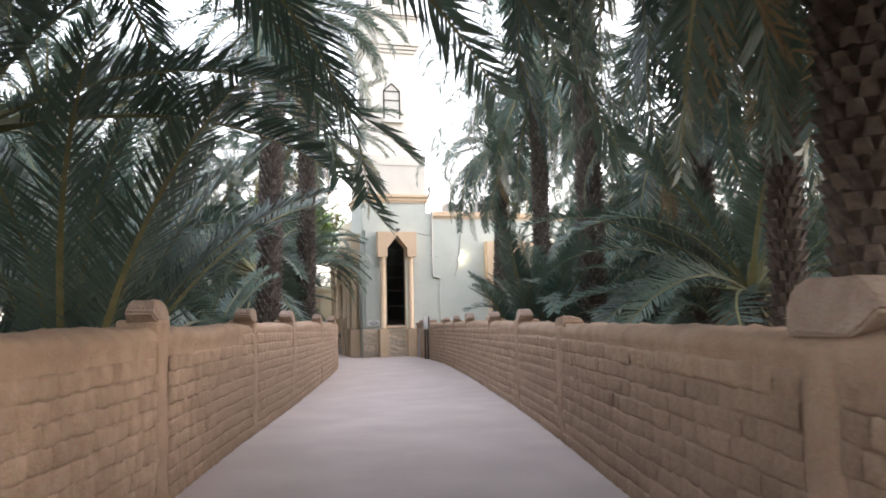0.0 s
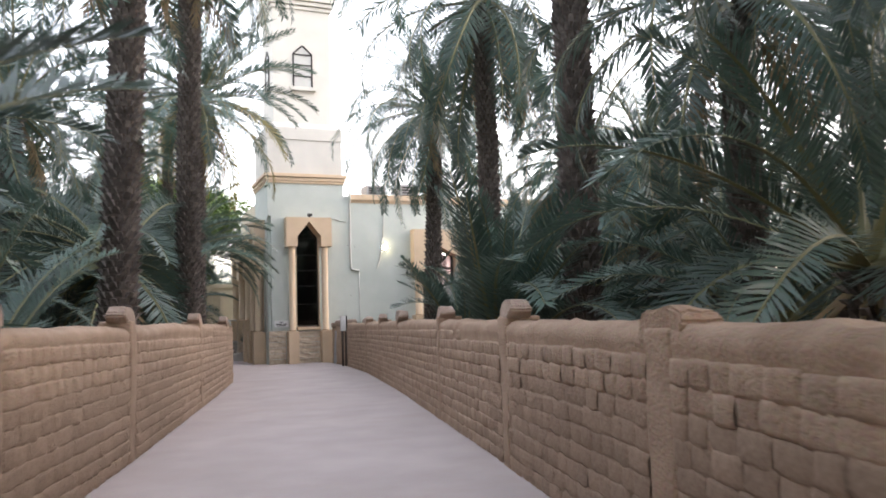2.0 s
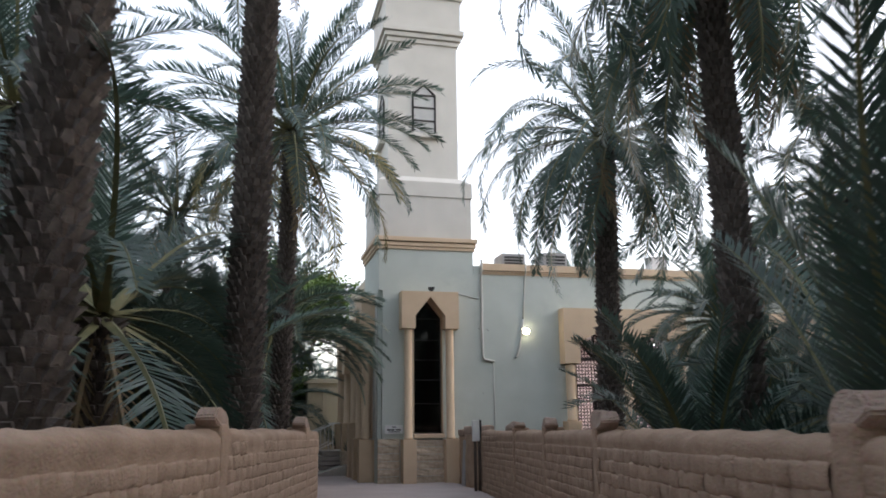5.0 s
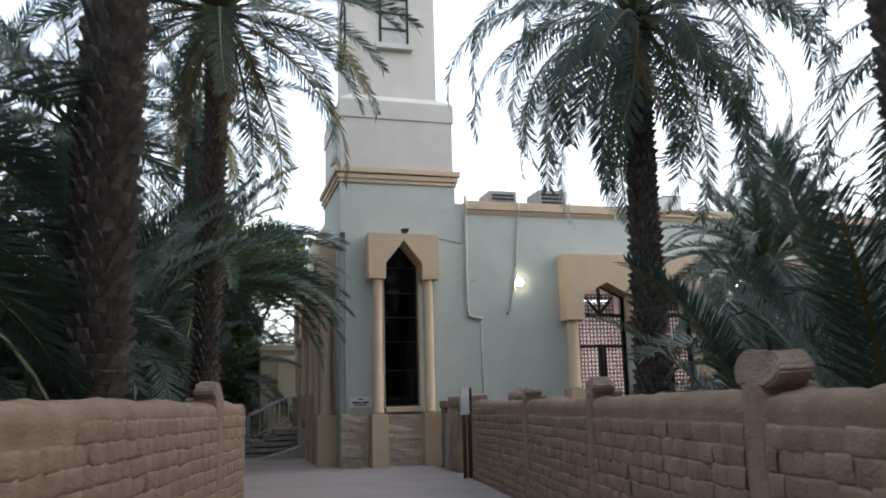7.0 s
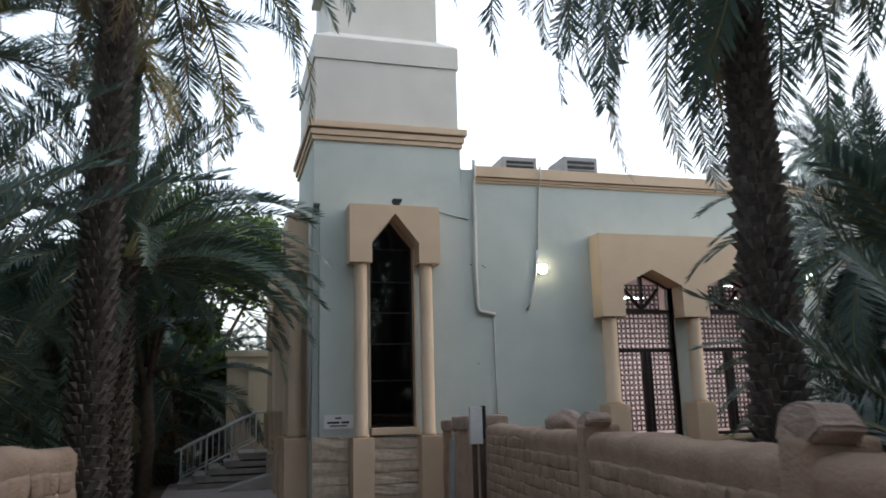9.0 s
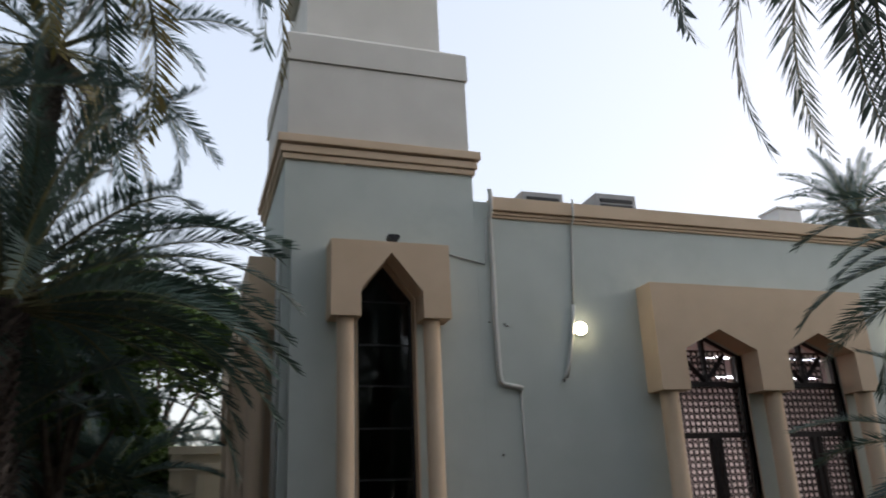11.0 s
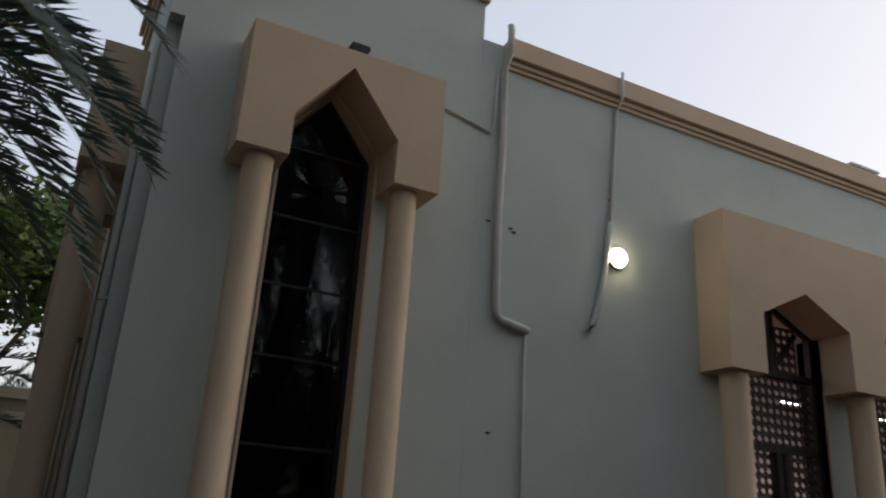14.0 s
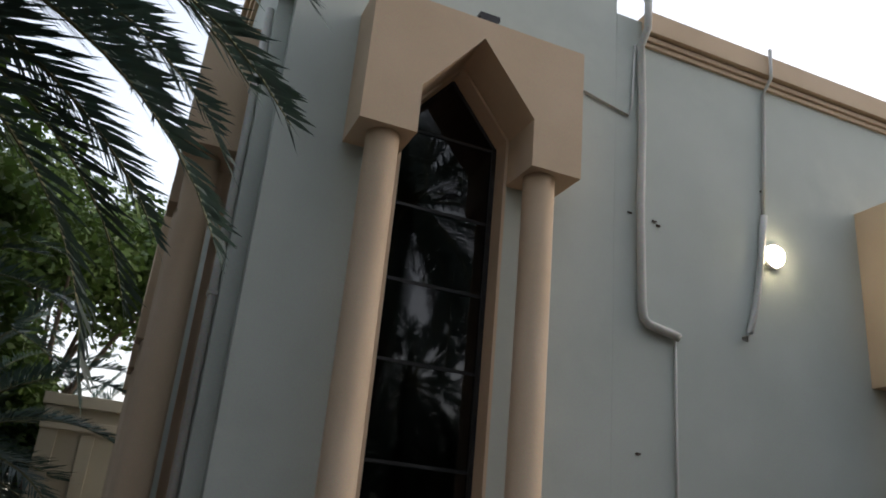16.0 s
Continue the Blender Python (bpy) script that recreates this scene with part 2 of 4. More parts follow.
def brick_mesh(material):
    """A worn mud brick: a long pillow with a bulging face, unit sized."""
    vs, fs = [], []
    rows = [(0.5, -0.5), (-0.39, -0.5), (-0.465, -0.32), (-0.5, 0.05), (-0.47, 0.33), (-0.41, 0.5), (0.5, 0.5)]
    cuts = [(-0.5, 0.70), (-0.38, 0.95), (-0.1, 1.0), (0.2, 0.95), (0.40, 0.97), (0.5, 0.72)]
    n = len(rows)
    for k, (x, s) in enumerate(cuts):
        for (y, z) in rows:
            wave = 0.05 * math.sin(k * 2.3 + z * 3)
            vs.append((x, y if y > 0 else y * s + wave, z * (0.5 + 0.5 * s) * 1.04))
    for k in range(len(cuts) - 1):
        for i in range(n - 1):
            a = k * n + i
            fs.append((a, a + n, a + n + 1, a + 1))
    return mesh_of("brick", vs, fs, material, smooth=True)


BRICK = brick_mesh(M_BRICK)
BRICK_E = brick_mesh(M_BRICK_E)


def wall_top(x, y, side):
    return (1.385 if side > 0 else 1.44) - 0.09 * smoothstep(15, 31, y) + 0.016 * noise.noise((x * 0.9, y * 0.9, 5.0)) + 0.016 * noise.noise((x * 3.7, y * 3.7, 2.0))


def lane_wall(name, line, side, posts, near, label):
    """side: +1 where the wall lies to the right of the lane, -1 to the left."""
    rng = random.Random(11 + side)
    mud, brick, bricks = (M_MUD_E, BRICK_E, M_BRICKS_E) if side > 0 else (M_MUD, BRICK, M_BRICKS)
    w = thing(name, line[0][0], line[0][1], 0, label, "wall")
    inv = Matrix.Translation((-line[0][0], -line[0][1], 0))
    # core: cross-sections along the line
    y, yend = line[0][1], line[-1][1]
    ys = []
    while y < yend:
        ys.append(y)
        y += 0.1
    ys.append(yend)
    vs, fs = [], []
    prof = [(0.02, -0.2), (0.0, 0.35), (0.0, 0.75), (0.002, 1.075), (0.006, 1.12), (-0.004, 1.16), (0.0, 1.215), (0.04, 1.252), (0.10, 1.266), (0.19, 1.27), (0.30, 1.255), (0.36, 1.20), (0.38, 0.9), (0.4, 0.4), (0.42, -0.2)]
    n = len(prof)
    for y in ys:
        x = along(line, y)
        g = ground_z(x, y)
        k = (wall_top(x, y, side) - g) / WALL_H
        for (o, h) in prof:
            jig = 0.012 * noise.noise((x * 2.2 + o * 9, y * 2.2, h * 4)) + 0.007 * noise.noise((x * 7 + o * 9, y * 7, h * 9))
            vs.append((x + side * (o + jig) - line[0][0], y - line[0][1] - 0.24 * side * o, g + h * (k if h > 0 else 1) + (jig + 0.022 * noise.noise((x * 5, y * 5, o * 8)) + 0.016 * noise.noise((x * 12, y * 12, o * 14)) if h > 1.14 else 0)))
    for j in range(len(ys) - 1):
        for k in range(n - 1):
            a = j * n + k
            q = (a, a + 1, a + n + 1, a + n)
            fs.append(q if side > 0 else q[::-1])
    fs.append(tuple(range(n)))
    fs.append(tuple(range((len(ys) - 1) * n, len(ys) * n))[::-1])
    hang("core", mesh_of("core", vs, fs, mud, smooth=True), w)
    # posts: a pier a little proud of the wall with a rough stone cap
    for (py, top, wide, lump) in posts:
        x = along(line, py)
        g = ground_z(x, py)
        H = wall_top(x, py, side) - g
        bm = box(-0.13, 0.13, -0.014, WALL_T * 0.8, -0.1, H + (-0.05 if top > 0.2 else 0.05 if top > 0.12 else -0.03), 0.03)
        bmesh.ops.subdivide_edges(bm, edges=[e for e in bm.edges if e.calc_length() > 0.3], cuts=6, use_grid_fill=True)
        for v in bm.verts:
            v.co += Vector((noise.noise(v.co * 3 + Vector((py, 0, 0))), noise.noise(v.co * 3 + Vector((0, py, 0))), 0)) * 0.025
        p = part("post", bm, mud, w, smooth=True)
        p.matrix_local = inv @ pose(x, py, g, 0, 0, -90 - 13 if side > 0 else 90 - 13)
        f = wide / 0.31
        if top > 0.12:
            cap = [(-0.145, 0.0), (0.125, 0.0), (0.17, 0.03), (0.235, top * 0.42), (0.225, top * 0.62), (0.15, top), (-0.06, top * 1.02), (-0.125, top * 0.86), (-0.155, top * 0.5)]
        else:
            cap = [(-0.17, -0.04), (0.19, -0.04), (0.21, top * 0.5), (0.17, top), (-0.14, top * 0.92), (-0.19, top * 0.5)]
        bm = bmesh.new()
        outline = [(side * a * f, b) for a, b in cap]
        prism(bm, outline if side > 0 else outline[::-1], -0.022, 0.235)
        bmesh.ops.recalc_face_normals(bm, faces=bm.faces[:])
        bmesh.ops.bevel(bm, geom=bm.edges[:], offset=0.014, segments=2, affect='EDGES')
        bmesh.ops.subdivide_edges(bm, edges=[e for e in bm.edges if e.calc_length() > 0.08], cuts=2, use_grid_fill=True)
        for v in bm.verts:
            v.co.y = 0.1 + (v.co.y - 0.1) * (0.86 - 0.2 * max(0.0, v.co.z) / top)
            for fq, am in ((4, 1.0), (11, 0.55)):
                v.co += Vector((noise.noise(v.co * fq + Vector((py, 3, 0))), noise.noise(v.co * fq + Vector((0, py, 5))), noise.noise(v.co * fq + Vector((7, 0, py))))) * lump * am
        c = part("cap", bm, M_STONECAP if top > 0.12 else mud, p, "rough weathered stone cap")
        c.matrix_local = pose(0, 0, H - 0.03 if top > 0.2 else H + 0.02 if top > 0.12 else H - 0.05)
    # bricks of the inner face
    extra_v, extra_f = [], []
    base_v = [v.co.copy() for v in BRICK.vertices]
    base_f = [tuple(p.vertices) for p in BRICK.polygons]
    count = 0
    for row in range(12):
        z = 0.06 + row * COURSE
        y = line[0][1] + (0.17 if row % 2 else 0.0) + rng.random() * 0.1
        while y < yend - 0.2:
            length = rng.uniform(0.15, 0.28)
            yc = y + length / 2
            y += length
            if any(-0.13 - length * 0.5 < yc - py < 0.145 + length * 0.5 for py, _, _, _ in posts):
                y += 0.02
                gap = [py for py, _, _, _ in posts if -0.13 - length * 0.5 < yc - py < 0.145 + length * 0.5][0]
                if yc - length / 2 < gap - 0.2:
                    length = gap - 0.13 - (yc - length / 2)
                    yc = gap - 0.13 - length / 2
                    y = gap + 0.15
                else:
                    y = max(y - length, gap + 0.15)
                    continue
            x = along(line, yc)
            room = wall_top(x, yc, side) - ground_z(x, yc) - z
            if room < 0.17:
                continue
            xa = along(line, yc + 0.05)
            ang = math.degrees(math.atan2(0.05, xa - x)) + (180 if side > 0 else 0)
            gz = ground_z(x, yc)
            m = Matrix.Translation((x + side * (0.025 + rng.uniform(-0.005, 0.006) + 0.007 * noise.noise((yc * 1.3, z * 1.9, 3.0 * side))), yc, gz + z + rng.uniform(-0.007, 0.007))) @ pose(0, 0, 0, rng.uniform(-2.5, 2.5), rng.uniform(-3, 3), ang + rng.uniform(-1.5, 1.5)) @ Matrix.Diagonal((length + 0.012, 0.085, COURSE + 0.005 + rng.uniform(-0.006, 0.004), 1))
            m = inv @ m
            if near[0] < yc < near[1] and count < 300:
                count += 1
                hang("brick", brick, w, m)
            else:
                o = len(extra_v)
                extra_v.extend((m @ v) for v in base_v)
                extra_f.extend(tuple(o + i for i in f) for f in base_f)
    ob = hang("bricks", mesh_of("bricks", extra_v, extra_f, bricks, smooth=True), w)
    ob["kind"] = "stuff"
    return w


M_STONECAP = mat("weathered_capstone", (0.34, 0.245, 0.19), (0.47, 0.36, 0.29), 7, 0.95, 0.7, 50, vary=0.1)


# ---- date palms ----
def frond_mesh(name, length, bend, leaflets, leaf_len, rng, dry=False, lift=25.0, twist=0.0, leafmat=None, start=0.12):
    """A feather leaf from the origin along +x that bends down by so many degrees; leaflets in two rows."""
    vs, fs, idx = [], [], []
    segs = 14
    pts, dirs = [], []
    p = Vector((0, 0, 0))
    for i in range(segs + 1):
        u = i / segs
        a = -radians(bend) * u ** 1.6
        d = Vector((math.cos(a), twist * u * u, math.sin(a))).normalized()
        pts.append(p.copy())
        dirs.append(d)
        p = p + d * (length / segs)
    # rachis: a tapering three-sided bar
    for i, q in enumerate(pts):
        u = i / segs
        r = 0.028 * (1 - u) ** 0.8 + 0.004
        d = dirs[i]
        s = d.cross(Vector((0, 0, 1))).normalized()
        t = s.cross(d).normalized()
        wide = r * (1.9 if u < 0.08 else 1.0)
        vs += [q + s * wide, q - s * wide, q + t * r]
    for i in range(segs):
        a, b = 3 * i, 3 * i + 3
        for k in range(3):
            fs.append((a + k, a + (k + 1) % 3, b + (k + 1) % 3, b + k))
            idx.append(1)
    # leaflets
    for j in range(leaflets):
        u = start + (1 - start) * (j + 0.5) / leaflets
        f = u * segs
        i = min(int(f), segs - 1)
        q = pts[i].lerp(pts[i + 1], f - i)
        d = dirs[i].lerp(dirs[i + 1], f - i).normalized()
        s0 = d.cross(Vector((0, 0, 1))).normalized()
        t0 = s0.cross(d).normalized()
        size = leaf_len * (0.35 + 0.65 * min(1, (u - start) / 0.18)) * (1 - 0.62 * max(0, (u - 0.45) / 0.55) ** 1.4)
        for side in (-1, 1):
            if rng.random() < (0.10 if dry else 0.03):
                continue
            fwd = radians(38 + 22 * (1 - u) + rng.uniform(-9, 9)) if not dry else radians(30 + rng.uniform(-15, 25))
            up = radians(lift + rng.uniform(-14, 14))
            e = (d * math.cos(fwd) + (s0 * side * math.cos(up) + t0 * math.sin(up)) * math.sin(fwd)).normalized()
            ln = size * rng.uniform(0.85, 1.12)
            w = 0.0105 + 0.0035 * rng.random()
            droop = Vector((0, 0, -1)) * ln * (rng.uniform(0.03, 0.12) if not dry else rng.uniform(0.2, 0.45))
            wd = (t0 * math.cos(up) - s0 * side * math.sin(up)).cross(e).normalized()
            o = len(vs)
            b0 = q + e * 0.012
            mid = q + e * ln * 0.5 + droop * 0.25
            tip = q + e * ln + droop
            vs += [b0 + wd * w * 0.6, b0 - wd * w * 0.6, mid + wd * w, mid - wd * w, tip]
            fs += [(o, o + 1, o + 3, o + 2), (o + 2, o + 3, o + 4)]
            idx += [0, 0]
    return mesh_of(name, vs, fs, [leafmat or (M_DRY if dry else M_LEAF), M_DRY if dry else M_RACHIS], idx)


rngf = random.Random(5)
FR_UP = [frond_mesh("frond", 3.1, b, 82, 0.45, rngf, twist=t) for b, t in ((35, 0.1), (50, -0.15))]
FR_MID = [frond_mesh("frond", 3.4, b, 88, 0.47, rngf, twist=t, lift=l) for b, t, l in ((65, 0.12, 25), (80, -0.12, 20), (72, 0.0, 30))]
FR_LOW = [frond_mesh("frond", 3.3, b, 84, 0.45, rngf, twist=t, lift=5) for b, t in ((75, 0.1), (95, -0.15))]
FR_DROOP = [frond_mesh("frond", 3.5, b, 88, 0.46, rngf, twist=t, lift=-8) for b, t in ((118, 0.1), (138, -0.1), (128, 0.0))]
FR_DRY = [frond_mesh("frond", 2.6, b, 44, 0.36, rngf, dry=True, twist=t, lift=0) for b, t in ((60, 0.2), (40, -0.2))]
FR_YEL = [frond_mesh("frond", 3.2, 75, 60, 0.42, rngf, twist=0.1, lift=10, leafmat=M_YELLOW)]


def trunk_mesh(h, r0, r1, lean, rng):
    """A trunk of overlapping cut leaf bases round a fibrous core, leaning by the vector lean at its top."""
    vs, fs, idx = [], [], []
    nseg, n = max(4, int(h / 0.5)), 12
    def centre(z):
        u = z / h
        return Vector((lean[0] * u ** 1.4, lean[1] * u ** 1.4, z))
    def radius(z):
        u = z / h
        flare = 0.10 * math.exp(-z * 2.2)
        return r0 + (r1 - r0) * u + flare + 0.012 * noise.noise((z * 1.3, r0 * 50, h))
    for i in range(nseg + 1):
        z = h * i / nseg
        c = centre(z)
        r = radius(z)
        for k in range(n):
            a = 2 * math.pi * k / n
            vs.append(c + Vector((math.cos(a) * r, math.sin(a) * r, -0.15 if i == 0 else 0)))
    for i in range(nseg):
        for k in range(n):
            a, b = i * n + k, i * n + (k + 1) % n
            fs.append((a, b, b + n, a + n))
            idx.append(0)
    z, row = 0.05, 0
    pitch = 0.112
    while z < h - 0.02:
        r = radius(z)
        c = centre(z)
        m = 12
        for k in range(m):
            a = 2 * math.pi * (k + 0.5 * (row % 2)) / m + rng.uniform(-0.06, 0.06)
            dz = rng.uniform(-0.02, 0.02)
            top = 0.85 + 0.4 * rng.random() + (0.9 if z > h - 0.5 else 0)
            rad = Vector((math.cos(a), math.sin(a), 0))
            tan = Vector((-math.sin(a), math.cos(a), 0))
            hw = math.pi * r / m * 0.86
            out = (0.036 + 0.05 * rng.random()) * top
            o = len(vs)
            lo, hi = c + rad * (r - 0.01) + Vector((0, 0, dz)), c + rad * (r + out) + Vector((0, 0, dz + pitch * 0.9))
            vs += [lo + tan * hw, lo - tan * hw, hi - tan * hw * 0.55, hi + tan * hw * 0.55,
                   c + rad * (r - 0.02) + tan * hw * 0.6 + Vector((0, 0, dz + pitch * 1.0)), c + rad * (r - 0.02) - tan * hw * 0.6 + Vector((0, 0, dz + pitch * 1.0))]
            fs += [(o + 1, o, o + 3, o + 2), (o + 2, o + 3, o + 4, o + 5), (o, o + 4, o + 3), (o + 1, o + 2, o + 5)]
            idx += [1, 1, 1, 1]
        z += pitch
        row += 1
    return mesh_of("trunk", vs, fs, [M_TRUNK, M_BOOT], idx)


def in_lane(p):
    """Whether a place hangs low over the walked lane or forecourt."""
    x, y, z = p
    if y > 41 or z > (2.15 if y < 12 else 4.4 if y < 26 else 3.3 if y < 34.6 else 2.7):
        return False
    if y < 25.9:
        edge = 0.3 if z < 1.6 else 0.05
        return along(LEFT, y) - edge < x < along(RIGHT, y) + edge
    return 4.1 < x < 9.3


def palm(x, y, h, fronds=44, size=1.0, r0=0.24, r1=0.17, lean=(0, 0), seed=0, dry=6, yellow=0, low=-35, label="", group="date palms", turn=0.0, droop=False, high=84, over=()):
    """A date palm: trunk, feather leaves from upright to hanging, dry leaves under them; over: (heading, rise) of long leaves that arch over the lane."""
    rng = random.Random(seed * 7 + 3)
    t = thing("palm_tree", x, y, ground_z(x, y) - 0.03, label or "tall date palm with rough scaly trunk and grey-green fronds", "palm tree", group)
    if h > 0.3:
        hang("trunk", trunk_mesh(h, r0, r1, lean, rng), t)
    base = Vector((x, y, ground_z(x, y) - 0.03))
    top = Vector((lean[0], lean[1], h))
    golden = 137.508
    for i in range(fronds):
        u = (i + 0.5) / fronds
        for trial in range(7):
            el = high - (high - low) * u ** 0.85 + rng.uniform(-8, 8) + 3 * trial
            az = turn + i * golden + rng.uniform(-12, 12) + 47 * trial
            me = rng.choice(FR_UP if el > 48 else FR_MID if el > 5 else FR_LOW)
            if droop and -25 < el < 62:
                me = rng.choice(FR_DROOP)
            if yellow and i >= fronds - yellow:
                me = FR_YEL[0]
            s = size * rng.uniform(0.88, 1.08) * (0.8 if el > 70 else 1.0)
            z = top + Vector((0, 0, 0.15 * (el - low) / 90 * size))
            m = Matrix.Translation(z) @ pose(0, 0, 0, 0, 0, az) @ pose(0.1, 0, 0, rng.uniform(-25, 25), -el, 0) @ Matrix.Scale(s, 4)
            if not any(in_lane(base + m @ me.vertices[3 * k].co) for k in (5, 8, 11, 13, 14)):
                hang("frond", me, t, m)
                break
    for az, el in over:
        hang("frond", rng.choice(FR_MID), t, Matrix.Translation(top) @ pose(0, 0, 0, 0, 0, az) @ pose(0.1, 0, 0, rng.uniform(-15, 15), -el, 0) @ Matrix.Scale(size, 4))
    for i in range(dry):
        az = rng.uniform(0, 360)
        me = rng.choice(FR_DRY)
        m = Matrix.Translation(top + Vector((0, 0, -0.12))) @ pose(0, 0, 0, 0, 0, az) @ pose(0.12, 0, 0, rng.uniform(-40, 40), rng.uniform(35, 70), 0) @ Matrix.Scale(size * rng.uniform(0.8, 1.0), 4)
        if not any(in_lane(base + m @ me.vertices[3 * k].co) for k in (6, 9, 12, 14)):
            hang("dry_frond", me, t, m, "withered brown frond")
    return t


YOUNG = "low young date palm with long arching fronds rising from the ground"
# beside the lane, behind its western wall
palm(2.0, 17.75, 8.4, seed=1, r0=0.27, r1=0.20, size=1.05, lean=(0.25, 0.3), label="thick scaly date palm trunk just behind the mud wall")
palm(3.42, 23.2, 10.6, seed=2, r0=0.25, r1=0.20, size=1.0, lean=(0.1, 0.0))
palm(4.2, 29.8, 8.4, seed=3, r0=0.20, r1=0.16, size=1.15, fronds=60, yellow=8, low=-30, lean=(0.1, 0.1), label="slender date palm with yellowing lower fronds")
palm(3.6, 33.4, 4.0, seed=4, lean=(0.5, -0.1), r0=0.24, r1=0.2, size=0.95, fronds=40, dry=14, low=-50, over=((6, 22), (15, 12), (22, 2), (10, -8), (30, 12), (-8, 10), (-32, 8), (18, 32), (0, 2), (26, 26), (38, 18), (12, 40)), label="short date palm with hanging dry fronds")
palm(3.7, 36.4, 9.0, seed=22, r0=0.22, r1=0.17, size=0.98, fronds=32, yellow=5, low=-40, label="slender date palm with yellowing lower fronds")
palm(4.0, 34.1, 4.4, seed=51, size=0.98, fronds=42, dry=10, low=-45, label="short date palm with hanging dry fronds")
palm(1.6, 32.0, 6.8, seed=25, fronds=28, size=1.0, low=-30)
palm(3.0, 35.2, 2.0, seed=23, r0=0.24, r1=0.2, size=1.0, fronds=40, dry=10, low=-40, label="short date palm with hanging dry fronds")
palm(3.3, 39.2, 3.0, seed=24, r0=0.24, r1=0.2, size=1.0, fronds=40, dry=8, low=-40, label="short date palm with hanging dry fronds")
palm(-0.95, 4.2, 4.1, seed=5, size=1.25, fronds=54, low=-15, dry=2, over=((2, 26), (20, 20), (-16, 22), (38, 30), (10, 8), (-35, 25), (55, 18), (8, 42), (28, 38), (48, 34), (-8, 36), (16, 52), (68, 28)), label="date palm whose fronds arch over the lane")
palm(-1.05, 7.2, 2.8, seed=54, size=1.1, fronds=14, low=8, dry=2, over=((4, 24), (-24, 20), (28, 26)), label="date palm whose fronds arch over the lane")
# two tall palms added mostly out of view, their crowns shade the lane
palm(-1.9, 0.6, 6.4, seed=56, size=1.35, fronds=58, low=-35)
palm(-2.2, 6.9, 7.0, seed=57, size=1.3, fronds=54, low=-30)
palm(-0.3, 8.2, 0.25, seed=6, size=1.25, fronds=26, low=36, dry=0, label=YOUNG, group="young palms")
palm(0.7, 13.2, 0.3, seed=7, size=0.9, fronds=18, low=15, dry=2, label=YOUNG, group="young palms")
palm(1.95, 20.9, 2.6, seed=8, size=1.2, fronds=54, low=-30, high=48, dry=6, label="date palm with long level fronds spreading over the mud wall")
palm(2.6, 26.3, 1.6, seed=9, size=1.0, fronds=34, low=-10, dry=6, label="low date palm with arching fronds and dry skirt", group="young palms")
palm(-2.4, 15.6, 5.2, seed=10, size=1.0, fronds=32, lean=(0.4, 0.0))
palm(-0.2, 24.6, 6.4, seed=11, fronds=42)
palm(-4.4, 12.6, 6.5, seed=12, fronds=34)
palm(-4.6, 19.0, 8.0, seed=13)
palm(-2.0, 28.5, 9.0, seed=14)
palm(-0.6, 33.4, 7.2, seed=15, fronds=32)
palm(-6.5, 34.0, 8.5, seed=16)
palm(-1.5, 38.0, 5.0, seed=17, low=-45)
palm(2.4, 44.5, 5.0, seed=18, dry=8, low=-45)
palm(-5.0, 4.0, 6.0, seed=19)
palm(-8.5, 10.5, 7.0, seed=20)
palm(-9.0, 25.0, 7.5, seed=21)
# beside the lane, behind its eastern wall
# added with its trunk out of view, so that the crown darkens the wall
palm(4.6, 1.6, 5.6, seed=55, r0=0.2, r1=0.18, size=1.3, fronds=42, low=-35, dry=8, lean=(-0.2, 0.3), droop=True, label="added date palm whose drooping fronds shade the lane wall")
palm(5.1, 4.45, 5.4, seed=31, r0=0.31, r1=0.26, size=1.15, lean=(-0.25, 0.0), label="thick dark date palm trunk beside the mud wall", droop=True, fronds=74)
palm(6.75, 7.4, 6.2, seed=32, r0=0.16, r1=0.14, size=1.2, low=-45, fronds=56, dry=12, droop=True)
palm(9.3, 12.6, 5.2, seed=58, size=1.1, fronds=36, low=-25, dry=10, droop=True, label="date palm with drooping green and brown fronds")
palm(8.0, 14.4, 10.0, seed=33, r0=0.25, r1=0.19, size=1.1, dry=8, fronds=50)
palm(9.8, 21.0, 8.6, seed=34, r0=0.24, r1=0.18, size=1.22, low=-55, fronds=54, droop=True)
palm(10.55, 26.7, 7.7, seed=35, r0=0.26, r1=0.165, size=1.14, fronds=60, low=-50, lean=(0.55, 0.6), dry=4, turn=20, droop=True, label="date palm with a full drooping crown and stubbled trunk")
palm(15.65, 30.3, 4.1, seed=36, r0=0.25, r1=0.2, size=0.86, fronds=100, low=-62, dry=6, label="short date palm with spreading crown near the windows")
palm(7.55, 16.1, 0.3, seed=37, size=1.25, fronds=32, low=30, dry=0, label=YOUNG, group="young palms")
palm(8.95, 20.7, 0.4, seed=53, size=0.95, fronds=40, low=-8, dry=3, label=YOUNG, group="young palms")
palm(10.6, 24.2, 0.5, seed=38, size=1.05, fronds=36, low=0, dry=4, label=YOUNG, group="young palms")
palm(8.4, 10.2, 1.6, seed=39, size=1.1, fronds=24, low=-5, dry=16, label="low date palm with arching fronds and dry skirt", group="young palms")
palm(12.2, 18.4, 4.6, seed=40, size=1.0, low=-45, dry=12, fronds=34, droop=True)
palm(13.2, 22.6, 5.2, seed=52, size=1.0, low=-45, dry=8, fronds=36, droop=True)
palm(14.8, 21.8, 3.0, seed=41, size=1.0, low=-40, dry=8)
palm(10.4, 9.2, 5.4, seed=42, size=1.1, fronds=36, low=-30, dry=10, droop=True)
palm(14.4, 15.0, 6.0, seed=43)
